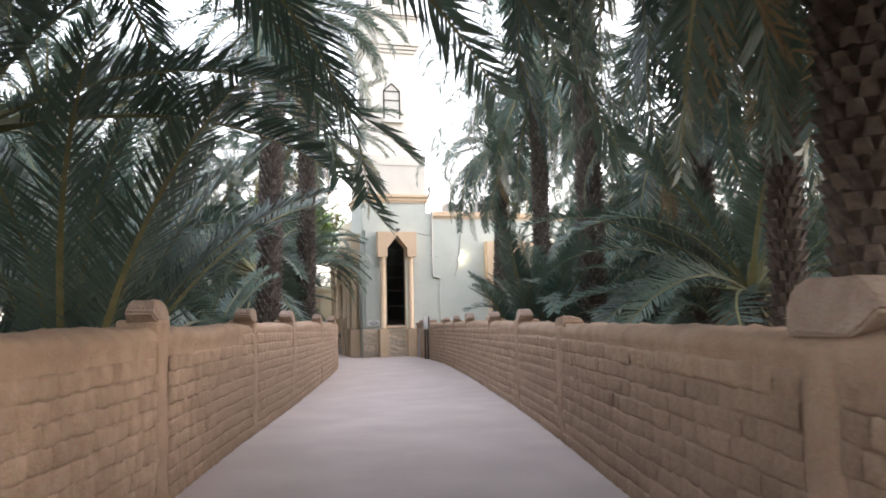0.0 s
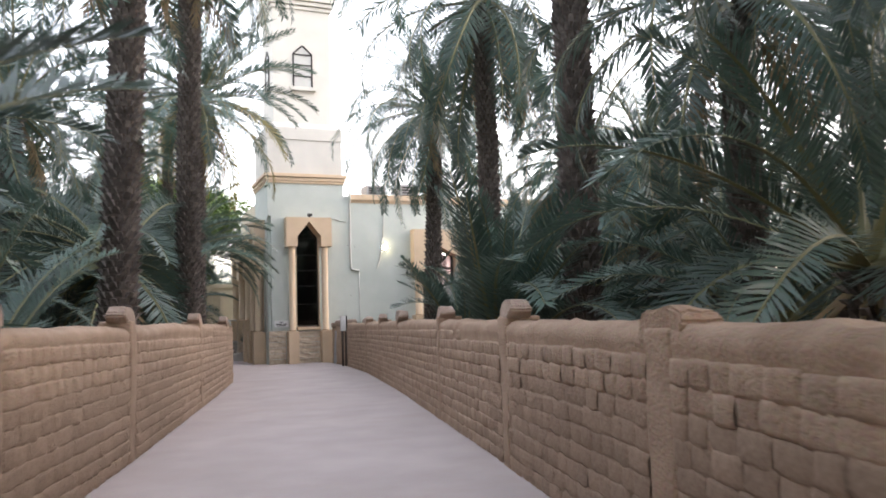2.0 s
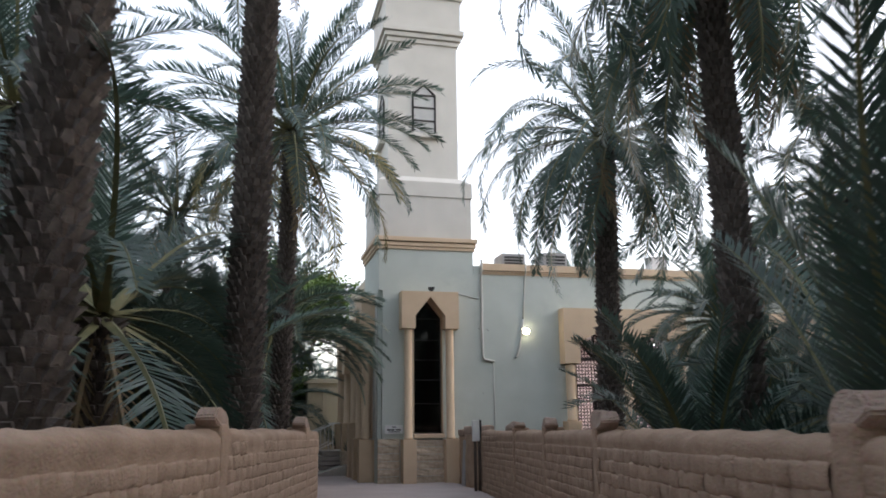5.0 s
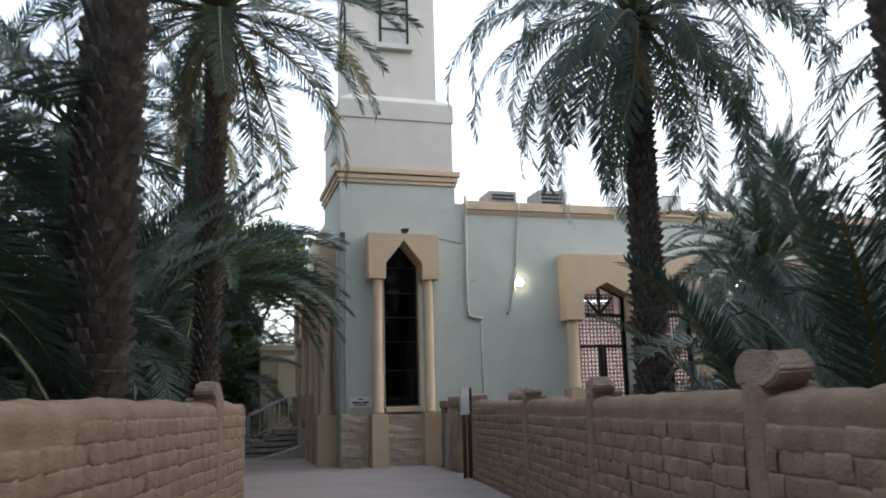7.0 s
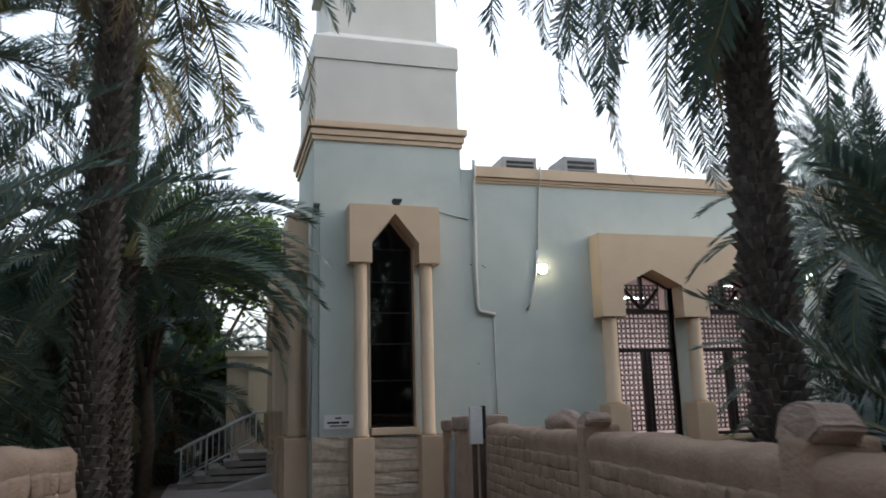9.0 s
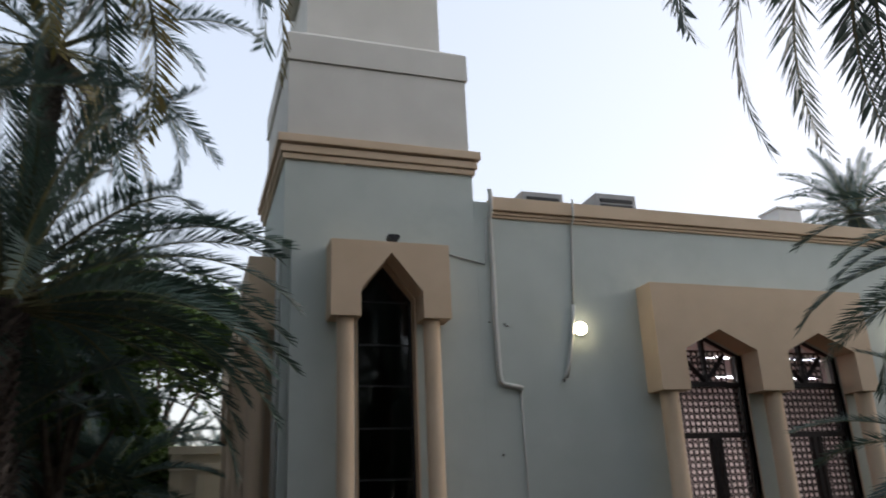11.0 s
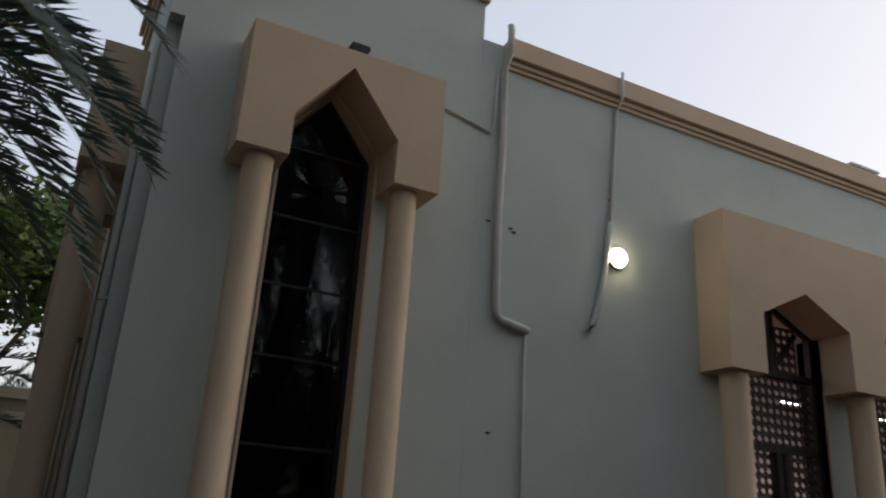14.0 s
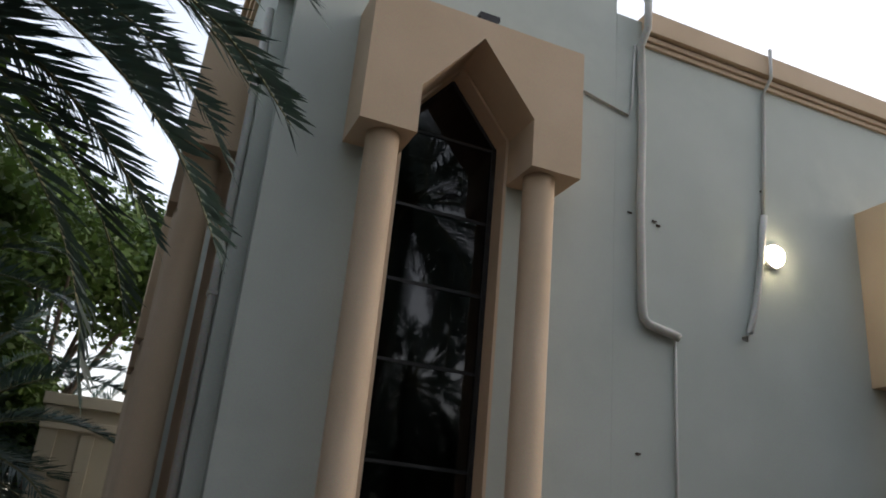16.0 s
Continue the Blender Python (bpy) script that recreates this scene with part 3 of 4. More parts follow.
palm(17.4, 24.5, 6.0, seed=44)
palm(20.5, 29.0, 3.6, seed=45)
palm(12.6, 6.0, 6.0, seed=46)
palm(8.6, 1.0, 6.0, seed=47)
palm(18.9, 18.5, 7.5, seed=48)
palm(25.0, 26.0, 5.0, seed=49)
LOW = "low bushy date palm with dense arching fronds"
for k, (x, y, hh, s) in enumerate([(-0.9, 11.4, 1.6, 1.0), (-1.2, 17.4, 1.4, 1.0), (0.9, 26.0, 2.4, 1.05), (2.7, 28.4, 2.2, 1.0), (0.2, 29.2, 3.0, 1.1), (-1.8, 23.6, 2.8, 1.1), (-1.6, 32.2, 3.0, 1.1), (1.6, 36.4, 2.6, 1.1),
                                    (2.6, 32.2, 1.2, 1.0), (-2.8, 15.2, 2.6, 1.1), (-2.7, 19.6, 2.4, 1.1), (-3.4, 27.0, 3.0, 1.1), (-0.2, 42.0, 2.6, 1.1), (3.4, 48.0, 2.6, 1.1), (3.2, 52.6, 2.4, 1.2), (5.6, 53.6, 2.6, 1.2), (7.6, 55.2, 2.4, 1.2), (0.4, 53.0, 2.4, 1.2), (4.5, 45.2, 0.6, 1.0), (2.5, 41.4, 0.5, 1.0), (1.0, 45.0, 0.6, 1.1), (-4.5, 46.0, 3.0, 1.1), (4.4, 42.6, 2.4, 0.9), (-4.0, 37.0, 2.4, 1.1), (-4.2, 9.0, 2.2, 1.1), (-6.8, 15.0, 2.6, 1.1), (-6.6, 21.5, 2.6, 1.1)]):
    palm(x, y, hh, seed=100 + k, size=s, fronds=42, low=-25, dry=4, label=LOW, group="low palms")
for k, (x, y, hh, s) in enumerate([(12.0, 13.6, 1.8, 1.1), (15.0, 19.4, 2.2, 1.1), (16.4, 31.8, 1.6, 0.9), (16.7, 29.3, 0.5, 0.8), (15.8, 31.0, 0.4, 0.7), (15.2, 28.6, 0.8, 0.9), (17.6, 30.4, 1.6, 1.0), (9.6, 12.6, 1.0, 0.9), (11.6, 15.6, 1.6, 1.0), (12.4, 8.6, 1.6, 1.0), (16.6, 12.0, 2.4, 1.1), (20.0, 22.0, 2.4, 1.1), (21.5, 30.5, 1.4, 1.0), (11.8, 20.4, 0.6, 1.1), (15.4, 23.6, 1.6, 1.1)]):
    palm(x, y, hh, seed=140 + k, size=s, fronds=38, low=-30, dry=9, droop=hh > 3, label=LOW, group="low palms")
# behind the walk and behind the building
# three unseen palms added round the start to block sky light from the walls
for k, (x, y, hh) in enumerate([(-3.4, -2.2, 5.2), (2.9, -3.4, 5.0), (3.5, -0.2, 4.8)]):
    palm(x, y, hh, seed=70 + k, size=1.15, fronds=56, low=-40)
# two more unseen palms, added for the window glass to reflect
palm(4.6, -5.0, 6.0, seed=60)
palm(-4.4, -3.0, 6.0, seed=61)
palm(28.3, 44.6, 11.2, seed=62, size=0.85, fronds=60, group="far palms")
palm(24.0, 59.0, 10.4, seed=63, size=1.1, group="far palms")
palm(33.0, 55.0, 11.0, seed=64, size=1.1, group="far palms")


def broadleaf(x, y, h, r, seed, count):
    """A broadleaf tree: trunk, limbs and a crown of separate leaves in uneven clumps."""
    rng = random.Random(seed)
    t = thing("tree", x, y, ground_z(x, y) - 0.05, "leafy bright green broadleaf tree beside the building", "tree")
    bm = bmesh.new()
    tube(bm, [(0, 0, -0.1), (0.1, 0.05, h * 0.2), (0.0, 0.1, h * 0.45)], [0.2, 0.16, 0.12], 10)
    part("trunk", bm, M_BARK, t, smooth=True)
    clumps = []
    for i in range(9):
        a = i * 2.4
        e = Vector((math.cos(a) * r * rng.uniform(0.35, 0.85), math.sin(a) * r * rng.uniform(0.35, 0.85), h * rng.uniform(0.55, 0.95)))
        bm = bmesh.new()
        tube(bm, [(0, 0.1, h * rng.uniform(0.3, 0.44)), (e.x * 0.5, e.y * 0.5, e.z * 0.75), tuple(e)], [0.08, 0.05, 0.02], 6)
        part("limb", bm, M_BARK, t, smooth=True)
        clumps.append((e, r * rng.uniform(0.28, 0.5)))
        clumps.append((e * 0.7 + Vector((rng.uniform(-0.5, 0.5), rng.uniform(-0.5, 0.5), h * 0.25)), r * rng.uniform(0.25, 0.4)))
    vs, fs = [], []
    for i in range(count):
        c, cr = clumps[rng.randrange(len(clumps))]
        d = Vector((rng.gauss(0, 1), rng.gauss(0, 1), rng.gauss(0, 0.8))).normalized() * cr * rng.random() ** 0.4
        p = c + d
        u = Vector((rng.gauss(0, 1), rng.gauss(0, 1), rng.gauss(0, 0.5))).normalized()
        w = u.cross(Vector((rng.gauss(0, 1), rng.gauss(0, 1), rng.gauss(0, 1)))).normalized()
        s = rng.uniform(0.07, 0.13)
        o = len(vs)
        vs += [p - u * s, p + w * s * 0.55, p + u * s, p - w * s * 0.55]
        fs.append((o, o + 1, o + 2, o + 3))
    hang("crown", mesh_of("crown", vs, fs, M_GREEN), t)


broadleaf(5.2, 49.0, 9.0, 3.4, 3, 22000)
broadleaf(1.5, 50.0, 8.0, 3.4, 4, 16000)
broadleaf(3.4, 45.6, 5.2, 2.3, 6, 16000)
broadleaf(4.0, 39.4, 6.4, 1.9, 9, 6000)
broadleaf(4.6, 46.2, 4.0, 1.9, 12, 12000)
broadleaf(-3.5, 51.0, 8.0, 3.4, 5, 14000)


# ---- building: front wall plane at y = 35.2 ----
FY = 35.2
GZ = -0.22


def arch_block(x0, x1, z0, z1, arches, depth):
    """A hood block with pointed notches cut up from its underside; arches: (jamb, jamb, shoulder z, apex z)."""
    out = [(x0, z0)]
    for a, b, zs, za in arches:
        out += [(a, z0), (a, zs), ((a + b) / 2, za), (b, zs), (b, z0)]
    out += [(x1, z0), (x1, z1), (x0, z1)]
    bm = bmesh.new()
    prism(bm, out, -depth, 0)
    return bm


def column(name, x, y, z0, z1, r, parent):
    bm = bmesh.new()
    tube(bm, [(x, y, z0), (x, y, z0 + 0.06), (x, y, z0 + 0.07), (x, y, z1 - 0.05), (x, y, z1)], [r * 1.12, r * 1.12, r, r, r], 24)
    part(name, bm, M_CREAM, parent, smooth=True)


def stones(parent, x0, x1, z0, z1, rows, rng, y, each=1):
    """Rough-faced cladding stones in level courses."""
    h = (z1 - z0) / rows
    for i in range(rows):
        cuts = [x0] + [x0 + (x1 - x0) * (k + rng.uniform(-0.2, 0.2)) / each for k in range(1, each)] + [x1]
        for a, b in zip(cuts, cuts[1:]):
            bm = box(a + 0.008, b - 0.008, y - 0.05, y, z0 + i * h + 0.008, z0 + (i + 1) * h - 0.008)
            bmesh.ops.subdivide_edges(bm, edges=bm.edges[:], cuts=2, use_grid_fill=True)
            for v in bm.verts:
                if v.co.y < y - 0.04:
                    v.co.y += 0.035 * noise.noise(v.co * 7)
                v.co.z += 0.012 * noise.noise(v.co * 5 + Vector((9, 0, 0)))
            part("stone", bm, M_STONE, parent)


def lancet(m, label):
    """The tall pointed tower window with its hood, columns, pedestals and dark glass; local origin on the wall at the window's foot."""
    w = thing("window_surround", 0, 0, 0, label, "window surround", "tower windows")
    w.matrix_world = m
    part("hood", arch_block(-0.875, 0.885, 4.25, 5.37, [(-0.45, 0.465, 4.64, 5.205)], 0.43), M_CREAM, w)
    for sx in (-1, 1):
        column("column", sx * 0.635 - 0.01, -0.25, 1.03, 4.25, 0.122, w)
        x = sx * 0.635
        part("pedestal", box(x - 0.20, x + 0.19, -0.46, 0.0, GZ, 1.03, 0.012), M_CREAM, w)
        a, b = (0.437, 0.4625) if sx > 0 else (-0.4475, -0.422)
        part("jamb", box(a, b, -0.02, 0.298, 1.19, 4.635), M_CREAM, w)
        bm = bmesh.new()
        ex = 0.4625 if sx > 0 else -0.4475
        prism(bm, [(ex, 4.636), (0.0075, 5.199), (0.0075, 5.165), (ex - sx * 0.025, 4.636)], -0.02, 0.298)
        part("soffit", bm, M_CREAM, w)
    rng = random.Random(2)
    stones(w, -0.435, 0.445, GZ, 1.02, 6, rng, -0.08)
    part("sill", box(-0.445, 0.47, -0.16, 0.3, 1.06, 1.19, 0.015), M_CREAM, w)
    # frame and panes
    bm = bmesh.new()
    for x in (-0.42, 0.40):
        add_box(bm, x, x + 0.035, 0.145, 0.205, 1.19, 4.63)
    for z in (1.19, 2.05, 2.75, 3.35, 3.95, 4.60):
        add_box(bm, -0.42, 0.435, 0.162, 0.195, z, z + 0.024)
    for sx in (-0.42, 0.435):
        tube(bm, [(sx, 0.175, 4.63), (0.0075, 0.175, 5.15)], 0.02, 6)
    part("window_frame", bm, M_BLACK, w, "dark brown metal frame")
    levels = [1.24, 2.05, 2.75, 3.35, 3.95, 4.62]
    for a, b in zip(levels, levels[1:]):
        part("pane", box(-0.40, 0.41, 0.168, 0.178, a + 0.002, b - 0.002), M_GLASS, w, "dark tinted glass pane")
    bm = bmesh.new()
    prism(bm, [(-0.42, 4.625), (0.435, 4.625), (0.0075, 5.15)], 0.168, 0.178)
    part("pane", bm, M_GLASS, w, "dark tinted pointed pane")
    return w


def lattice(x0, x1, z0, z1, cell, y):
    """An openwork screen: a square net with diamonds in each cell."""
    vs, fs = [], []
    def bar(ax, az, bx, bz, w):
        d = Vector((bx - ax, 0, bz - az))
        n = Vector((-d.z, 0, d.x)).normalized() * w / 2
        o = len(vs)
        for p in (Vector((ax, y, az)), Vector((bx, y, bz))):
            vs.extend([p + n, p - n, p - n + Vector((0, 0.012, 0)), p + n + Vector((0, 0.012, 0))])
        fs.extend([(o, o + 1, o + 5, o + 4), (o + 1, o + 2, o + 6, o + 5), (o + 2, o + 3, o + 7, o + 6), (o + 3, o, o + 4, o + 7)])
    nx, nz = max(1, round((x1 - x0) / cell)), max(1, round((z1 - z0) / cell))
    cx, cz = (x1 - x0) / nx, (z1 - z0) / nz
    for i in range(nx + 1):
        bar(x0 + i * cx, z0, x0 + i * cx, z1, 0.016)
    for j in range(nz + 1):
        bar(x0, z0 + j * cz, x1, z0 + j * cz, 0.016)
    for i in range(nx):
        for j in range(nz):
            a, b = x0 + i * cx, z0 + j * cz
            mx, mz = a + cx / 2, b + cz / 2
            k = 0.5
            bar(a + cx * (0.5 - k), mz, mx, b + cz * (0.5 + k), 0.013)
            bar(mx, b + cz * (0.5 + k), a + cx * (0.5 + k), mz, 0.013)
            bar(a + cx * (0.5 + k), mz, mx, b + cz * (0.5 - k), 0.013)
            bar(mx, b + cz * (0.5 - k), a + cx * (0.5 - k), mz, 0.013)
    return mesh_of("lattice", vs, fs, M_FRAME)


LATTICE_TOP = lattice(-0.62, 0.62, 2.63, 3.37, 0.105, 0.105)
LATTICE_ARCH = lattice(-0.42, 0.42, 3.46, 3.98, 0.105, 0.112)
LATTICE_LOW = lattice(-0.62, 0.62, 0.95, 2.60, 0.105, 0.105)


def twin_window(m, label, leaf_open=False):
    """A wide hood over two pointed latticed windows, on three columns; local origin on the wall below the hood's middle."""
    w = thing("window_surround", 0, 0, 0, label, "window surround", "hall windows")
    w.matrix_world = m
    arches = [(-1.61, -0.25, 3.90, 4.23), (0.36, 1.76, 3.90, 4.22)]
    part("hood", arch_block(-2.12, 2.13, 3.25, 4.97, arches, 0.43), M_CREAM, w)
    for x in (-1.90, 0.06, 1.95):
        column("column", x, -0.24, 1.50, 3.25, 0.145, w)
        part("pedestal", box(x - 0.22, x + 0.22, -0.46, 0.0, GZ, 1.50, 0.012), M_CREAM, w)
    for a, b, zs, za in arches:
        c = (a + b) / 2
        win = thing("window")
        win.parent = w
        win.matrix_local = pose(c, 0, 0)
        h = (b - a) / 2
        bm = bmesh.new()
        for x0, x1 in ((-h, -h + 0.07), (h - 0.07, h)):
            add_box(bm, x0, x1, 0.07, 0.15, 0.82, 3.9)
        for z in (0.82, 2.55, 3.38):
            add_box(bm, -h, h, 0.07, 0.15, z, z + 0.07)
        add_box(bm, -0.07, 0.0, 0.06, 0.16, 0.9, 2.55)
        add_box(bm, 0.05, 0.12, 0.06, 0.16, 0.9, 2.55)
        add_box(bm, -0.035, 0.035, 0.07, 0.15, 3.45, za - 0.05)
        for sx in (-1, 1):
            tube(bm, [(0, 0.11, 3.45), (sx * h * 0.62, 0.11, 3.92)], 0.035, 6)
            tube(bm, [(sx * h, 0.11, zs), (0, 0.11, za)], 0.045, 6)
        part("window_frame", bm, M_FRAME, win, "dark brown window frame")
        hang("lattice", LATTICE_TOP, win, None, "dark openwork lattice screen")
        hang("lattice", LATTICE_LOW, win, None, "dark openwork lattice screen")
        hang("lattice", LATTICE_ARCH, win, None, "dark openwork lattice screen")
        # wide reveals beside the opening
        part("reveal", box(-h - 0.02, -h, -0.02, 0.30, 0.8, zs), M_CREAM, win)
        part("reveal", box(h, h + 0.02, -0.02, 0.30, 0.8, zs), M_CREAM, win)
        part("sill", box(-h, h, -0.12, 0.32, 0.72, 0.82, 0.012), M_CREAM, win)
    return w


def wall_with_holes(x0, x1, z0, z1, holes, y0, y1):
    """A wall along x with pointed or square holes: strips between the holes, spandrels above and aprons below."""
    bm = bmesh.new()
    x = x0
    for a, b, zl, zs, za in sorted(holes):
        add_box(bm, x, a, y0, y1, z0, z1)
        add_box(bm, a, b, y0, y1, z0, zl)
        prism(bm, [(a, zs), ((a + b) / 2, za), (b, zs), (b, z1), (a, z1)], y0, y1)
        x = b
    add_box(bm, x, x1, y0, y1, z0, z1)
    bmesh.ops.remove_doubles(bm, verts=bm.verts, dist=0.0005)
    return bm


def cornice(x0, x1, y, steps, bm, back):
    for z0, z1, out in steps:
        add_box(bm, x0, x1, y - out, back, z0, z1, 0.008)


def tower():
    t = thing("minaret", 8.73, 36.69, GZ, "square pale rendered tower with stepped cornices", "tower")
    o = Matrix.Translation((-8.73, -36.69, -GZ))
    def put(name, bm, m, label="", smooth=False):
        ob = part(name, bm, m, t, label, smooth)
        ob.matrix_local = o
        return ob
    # body: four walls so that the windows look into a dark stair
    front = wall_with_holes(7.36, 10.22, GZ, 6.74, [(8.29, 9.205, 1.12, 4.64, 5.205)], FY, FY + 0.3)
    # the corner is rebated from the ground up to just under the cornice
    add_box(front, 7.24, 7.36, FY, FY + 0.3, 5.45, 6.74)
    add_box(front, 7.24, 7.36, FY + 0.14, FY + 0.3, 1.06, 5.45)
    add_box(front, 7.24, 7.36, FY, FY + 0.3, GZ, 1.06)
    put("wall", front, M_WALL, "pale blue-green rendered wall")
    side = wall_with_holes(7.24, 10.22, GZ, 6.74, [(8.29, 9.205, 1.12, 4.64, 5.205)], FY, FY + 0.3)
    for v in side.verts:
        x, y = v.co.x - 8.73, v.co.y - 36.69
        v.co.x, v.co.y = 8.73 + y, 36.69 - x
    for v in side.verts:
        if v.co.y < FY + 0.01:
            v.co.y = FY + 0.301
        if v.co.y > 38.17:
            v.co.y = 37.879
    put("wall", side, M_WALL, "pale blue-green rendered wall")
    put("wall", box(9.92, 10.22, FY + 0.301, 37.879, GZ, 6.74), M_WALL)
    put("wall", box(7.24, 10.22, 37.88, 38.18, GZ, 6.74), M_WALL)
    put("slab", box(7.55, 9.91, FY + 0.31, 37.87, 6.4, 6.6), M_ROOM)
    def ring(name, inset_out, z0, z1, m, bev=0.012):
        put(name, box(7.24 - inset_out, 10.22 + inset_out, FY - inset_out, 38.18 + inset_out, z0, z1, bev), m)
    ring("cornice", 0.045, 6.74, 6.83, M_CREAM)
    ring("cornice", 0.08, 6.84, 6.96, M_CREAM)
    ring("cornice", 0.13, 6.985, 7.12, M_CREAM)
    ring("drum", -0.02, 7.12, 8.47, M_TOWER, 0.01)
    # upper band with sloped top up to the shaft
    bm = bmesh.new()
    levels = [(8.475, 0.0), (8.95, 0.0), (9.0, -0.05), (9.16, -0.28), (9.2, -0.32)]
    rings = []
    for z, e in levels:
        rings.append([bm.verts.new(c) for c in ((7.225 - e, FY - 0.015 - e, z), (10.235 + e, FY - 0.015 - e, z), (10.235 + e, 38.195 + e, z), (7.225 - e, 38.195 + e, z))])
    for a, b in zip(rings, rings[1:]):
        for k in range(4):
            bm.faces.new((a[k], a[(k + 1) % 4], b[(k + 1) % 4], b[k]))
    bm.faces.new(rings[0][::-1])
    bm.faces.new(rings[-1])
    put("sloped_band", bm, M_TOWER)
    # shaft with a framed window on each side
    put("shaft", box(7.575, 9.885, 35.535, 37.845, 9.1, 13.85, 0.01), M_TOWER)
    for k in range(4):
        m = Matrix.Translation((8.73, 36.69, 0)) @ pose(0, 0, 0, 0, 0, -90 * k)
        win = thing("window")
        win.parent = t
        win.matrix_local = o @ m
        bm = bmesh.new()
        prism(bm, [(-0.36, 10.7), (0.40, 10.7), (0.40, 12.0), (0.02, 12.35), (-0.36, 12.0)], -1.172, -1.14)
        part("pane", bm, M_PANEL, win, "pale window panel")
        bm = bmesh.new()
        for x in (-0.38, 0.36):
            add_box(bm, x, x + 0.06, -1.205, -1.15, 10.7, 12.03)
        for z in (11.1, 11.55, 11.98):
            add_box(bm, -0.36, 0.40, -1.2, -1.15, z, z + 0.05)
        for sx in (-0.36, 0.40):
            tube(bm, [(sx, -1.18, 12.02), (0.02, -1.18, 12.38)], 0.035, 6)
        part("window_frame", bm, M_FRAME, win, "dark window frame")
        bm = bmesh.new()
        prism(bm, [(-0.48, 10.52), (0.50, 10.52), (0.54, 10.66), (-0.52, 10.66)], -1.34, -1.14)
        part("sill", bm, M_TOWER, win)
    for z0, z1, e in ((13.85, 14.0, 0.06), (14.02, 14.17, 0.14), (14.19, 14.37, 0.22), (14.37, 15.5, 0.12), (15.5, 15.6, 0.18), (15.62, 15.76, 0.26)):
        put("cornice" if z1 - z0 < 0.5 else "drum", box(7.575 - e, 9.885 + e, 35.535 - e, 37.845 + e, z0, z1, 0.012), M_TOWER)
    put("upper_shaft", box(7.9, 9.56, 35.86, 37.52, 15.76, 19.6, 0.01), M_TOWER)
    for k in range(4):
        m = Matrix.Translation((8.73, 36.69, 0)) @ pose(0, 0, 0, 0, 0, -90 * k)
        win = thing("window")
        win.parent = t
        win.matrix_local = o @ m
        bm = bmesh.new()
        prism(bm, [(-0.30, 16.3), (0.30, 16.3), (0.30, 18.0), (0.0, 18.35), (-0.30, 18.0)], -0.85, -0.82)
        # solid panel on the shaft; the opening's dark inside is put into its colour
        part("pane", bm, M_FRAME, win, "flat dark panel in place of the window opening")
    put("cornice", box(7.75, 9.71, 35.71, 37.67, 19.6, 19.85, 0.012), M_TOWER)
    bm = bmesh.new()
    tube(bm, [(8.73, 36.69, 19.85), (8.73, 36.69, 20.3), (8.73, 36.69, 20.9), (8.73, 36.69, 21.3)], [0.7, 0.72, 0.4, 0.05], 20)
    put("dome", bm, M_TOWER, "", True)
    # stone plinth at the corner
    rng = random.Random(6)
    stones(t, 7.22, 7.885, GZ, 1.06, 6, rng, FY, 1)
    stones(t, 9.57, 10.24, GZ, 1.06, 6, rng, FY, 1)
    for c in list(t.children):
        if c.name.startswith("stone"):
            c.matrix_local = o
    return t


M_PANEL = mat("pale_window_panel", (0.5, 0.49, 0.46), (0.58, 0.57, 0.53), 3, 0.5, 0.05, 60)
tower()
lancet(pose(8.74, FY, 0), "cream pointed-arch surround with columns round a tall dark window")
lancet(Matrix.Translation((7.24, 36.69, 0)) @ pose(0, 0, 0, 0, 0, -90), "cream pointed-arch surround on the shaded tower side")

# hall
HALL_X1 = 32.0
holes = []
for base in (15.12, 21.62, 28.12):
    holes += [(base - 1.61, base - 0.25, 0.82, 3.90, 4.23), (base + 0.36, base + 1.76, 0.82, 3.90, 4.22)]


def hall():
    h = thing("prayer_hall", 10.3, FY, GZ, "long single-storey hall with pale blue-green rendered walls", "building")
    o = Matrix.Translation((-10.3, -FY, -GZ))
    def put(name, bm, m, label=""):
        ob = part(name, bm, m, h, label)
        ob.matrix_local = o
        return ob
    put("wall", wall_with_holes(10.221, HALL_X1, GZ, 6.05, holes, FY, FY + 0.3), M_WALL, "pale blue-green rendered wall")
    put("parapet", box(10.225, HALL_X1, FY, FY + 0.3, 6.05, 6.30), M_WALL)
    for step in ((6.03, 6.075, 0.03), (6.08, 6.13, 0.055), (6.145, 6.37, 0.10)):
        bm = bmesh.new()
        cornice(10.50, HALL_X1, FY, [step], bm, FY + 0.34)
        put("cornice", bm, M_CREAM, "cream stepped parapet cornice")
    put("wall", box(HALL_X1 - 0.3, HALL_X1, FY + 0.301, 42.199, GZ, 6.3), M_WALL)
    put("wall", box(7.24, HALL_X1, 42.2, 42.4, GZ, 6.2), M_WALL)
    put("wall", box(7.24, 7.54, 38.19, 42.199, GZ, 6.3), M_CREAM2, "cream rendered side wall")
    put("roof", box(8.01, HALL_X1 - 0.31, FY + 0.31, 42.19, 5.75, 5.95), M_ROOM)
    put("inner_wall", box(10.31, HALL_X1 - 0.31, 41.99, 42.19, 0.0, 5.74), M_ROOM, "pale inner wall")
    put("inner_wall", box(10.31, 10.5, FY + 0.31, 41.99, 0.0, 5.75), M_ROOM)
    put("floor", box(10.51, HALL_X1 - 0.31, FY + 0.31, 41.99, 0.2, 0.45), M_CARPET, "red carpeted floor")
    rng = random.Random(8)
    stones(h, 10.25, 12.98, GZ, 1.06, 6, rng, FY, 5)
    for c in list(h.children):
        if c.name.startswith("stone"):
            c.matrix_local = o
    return h


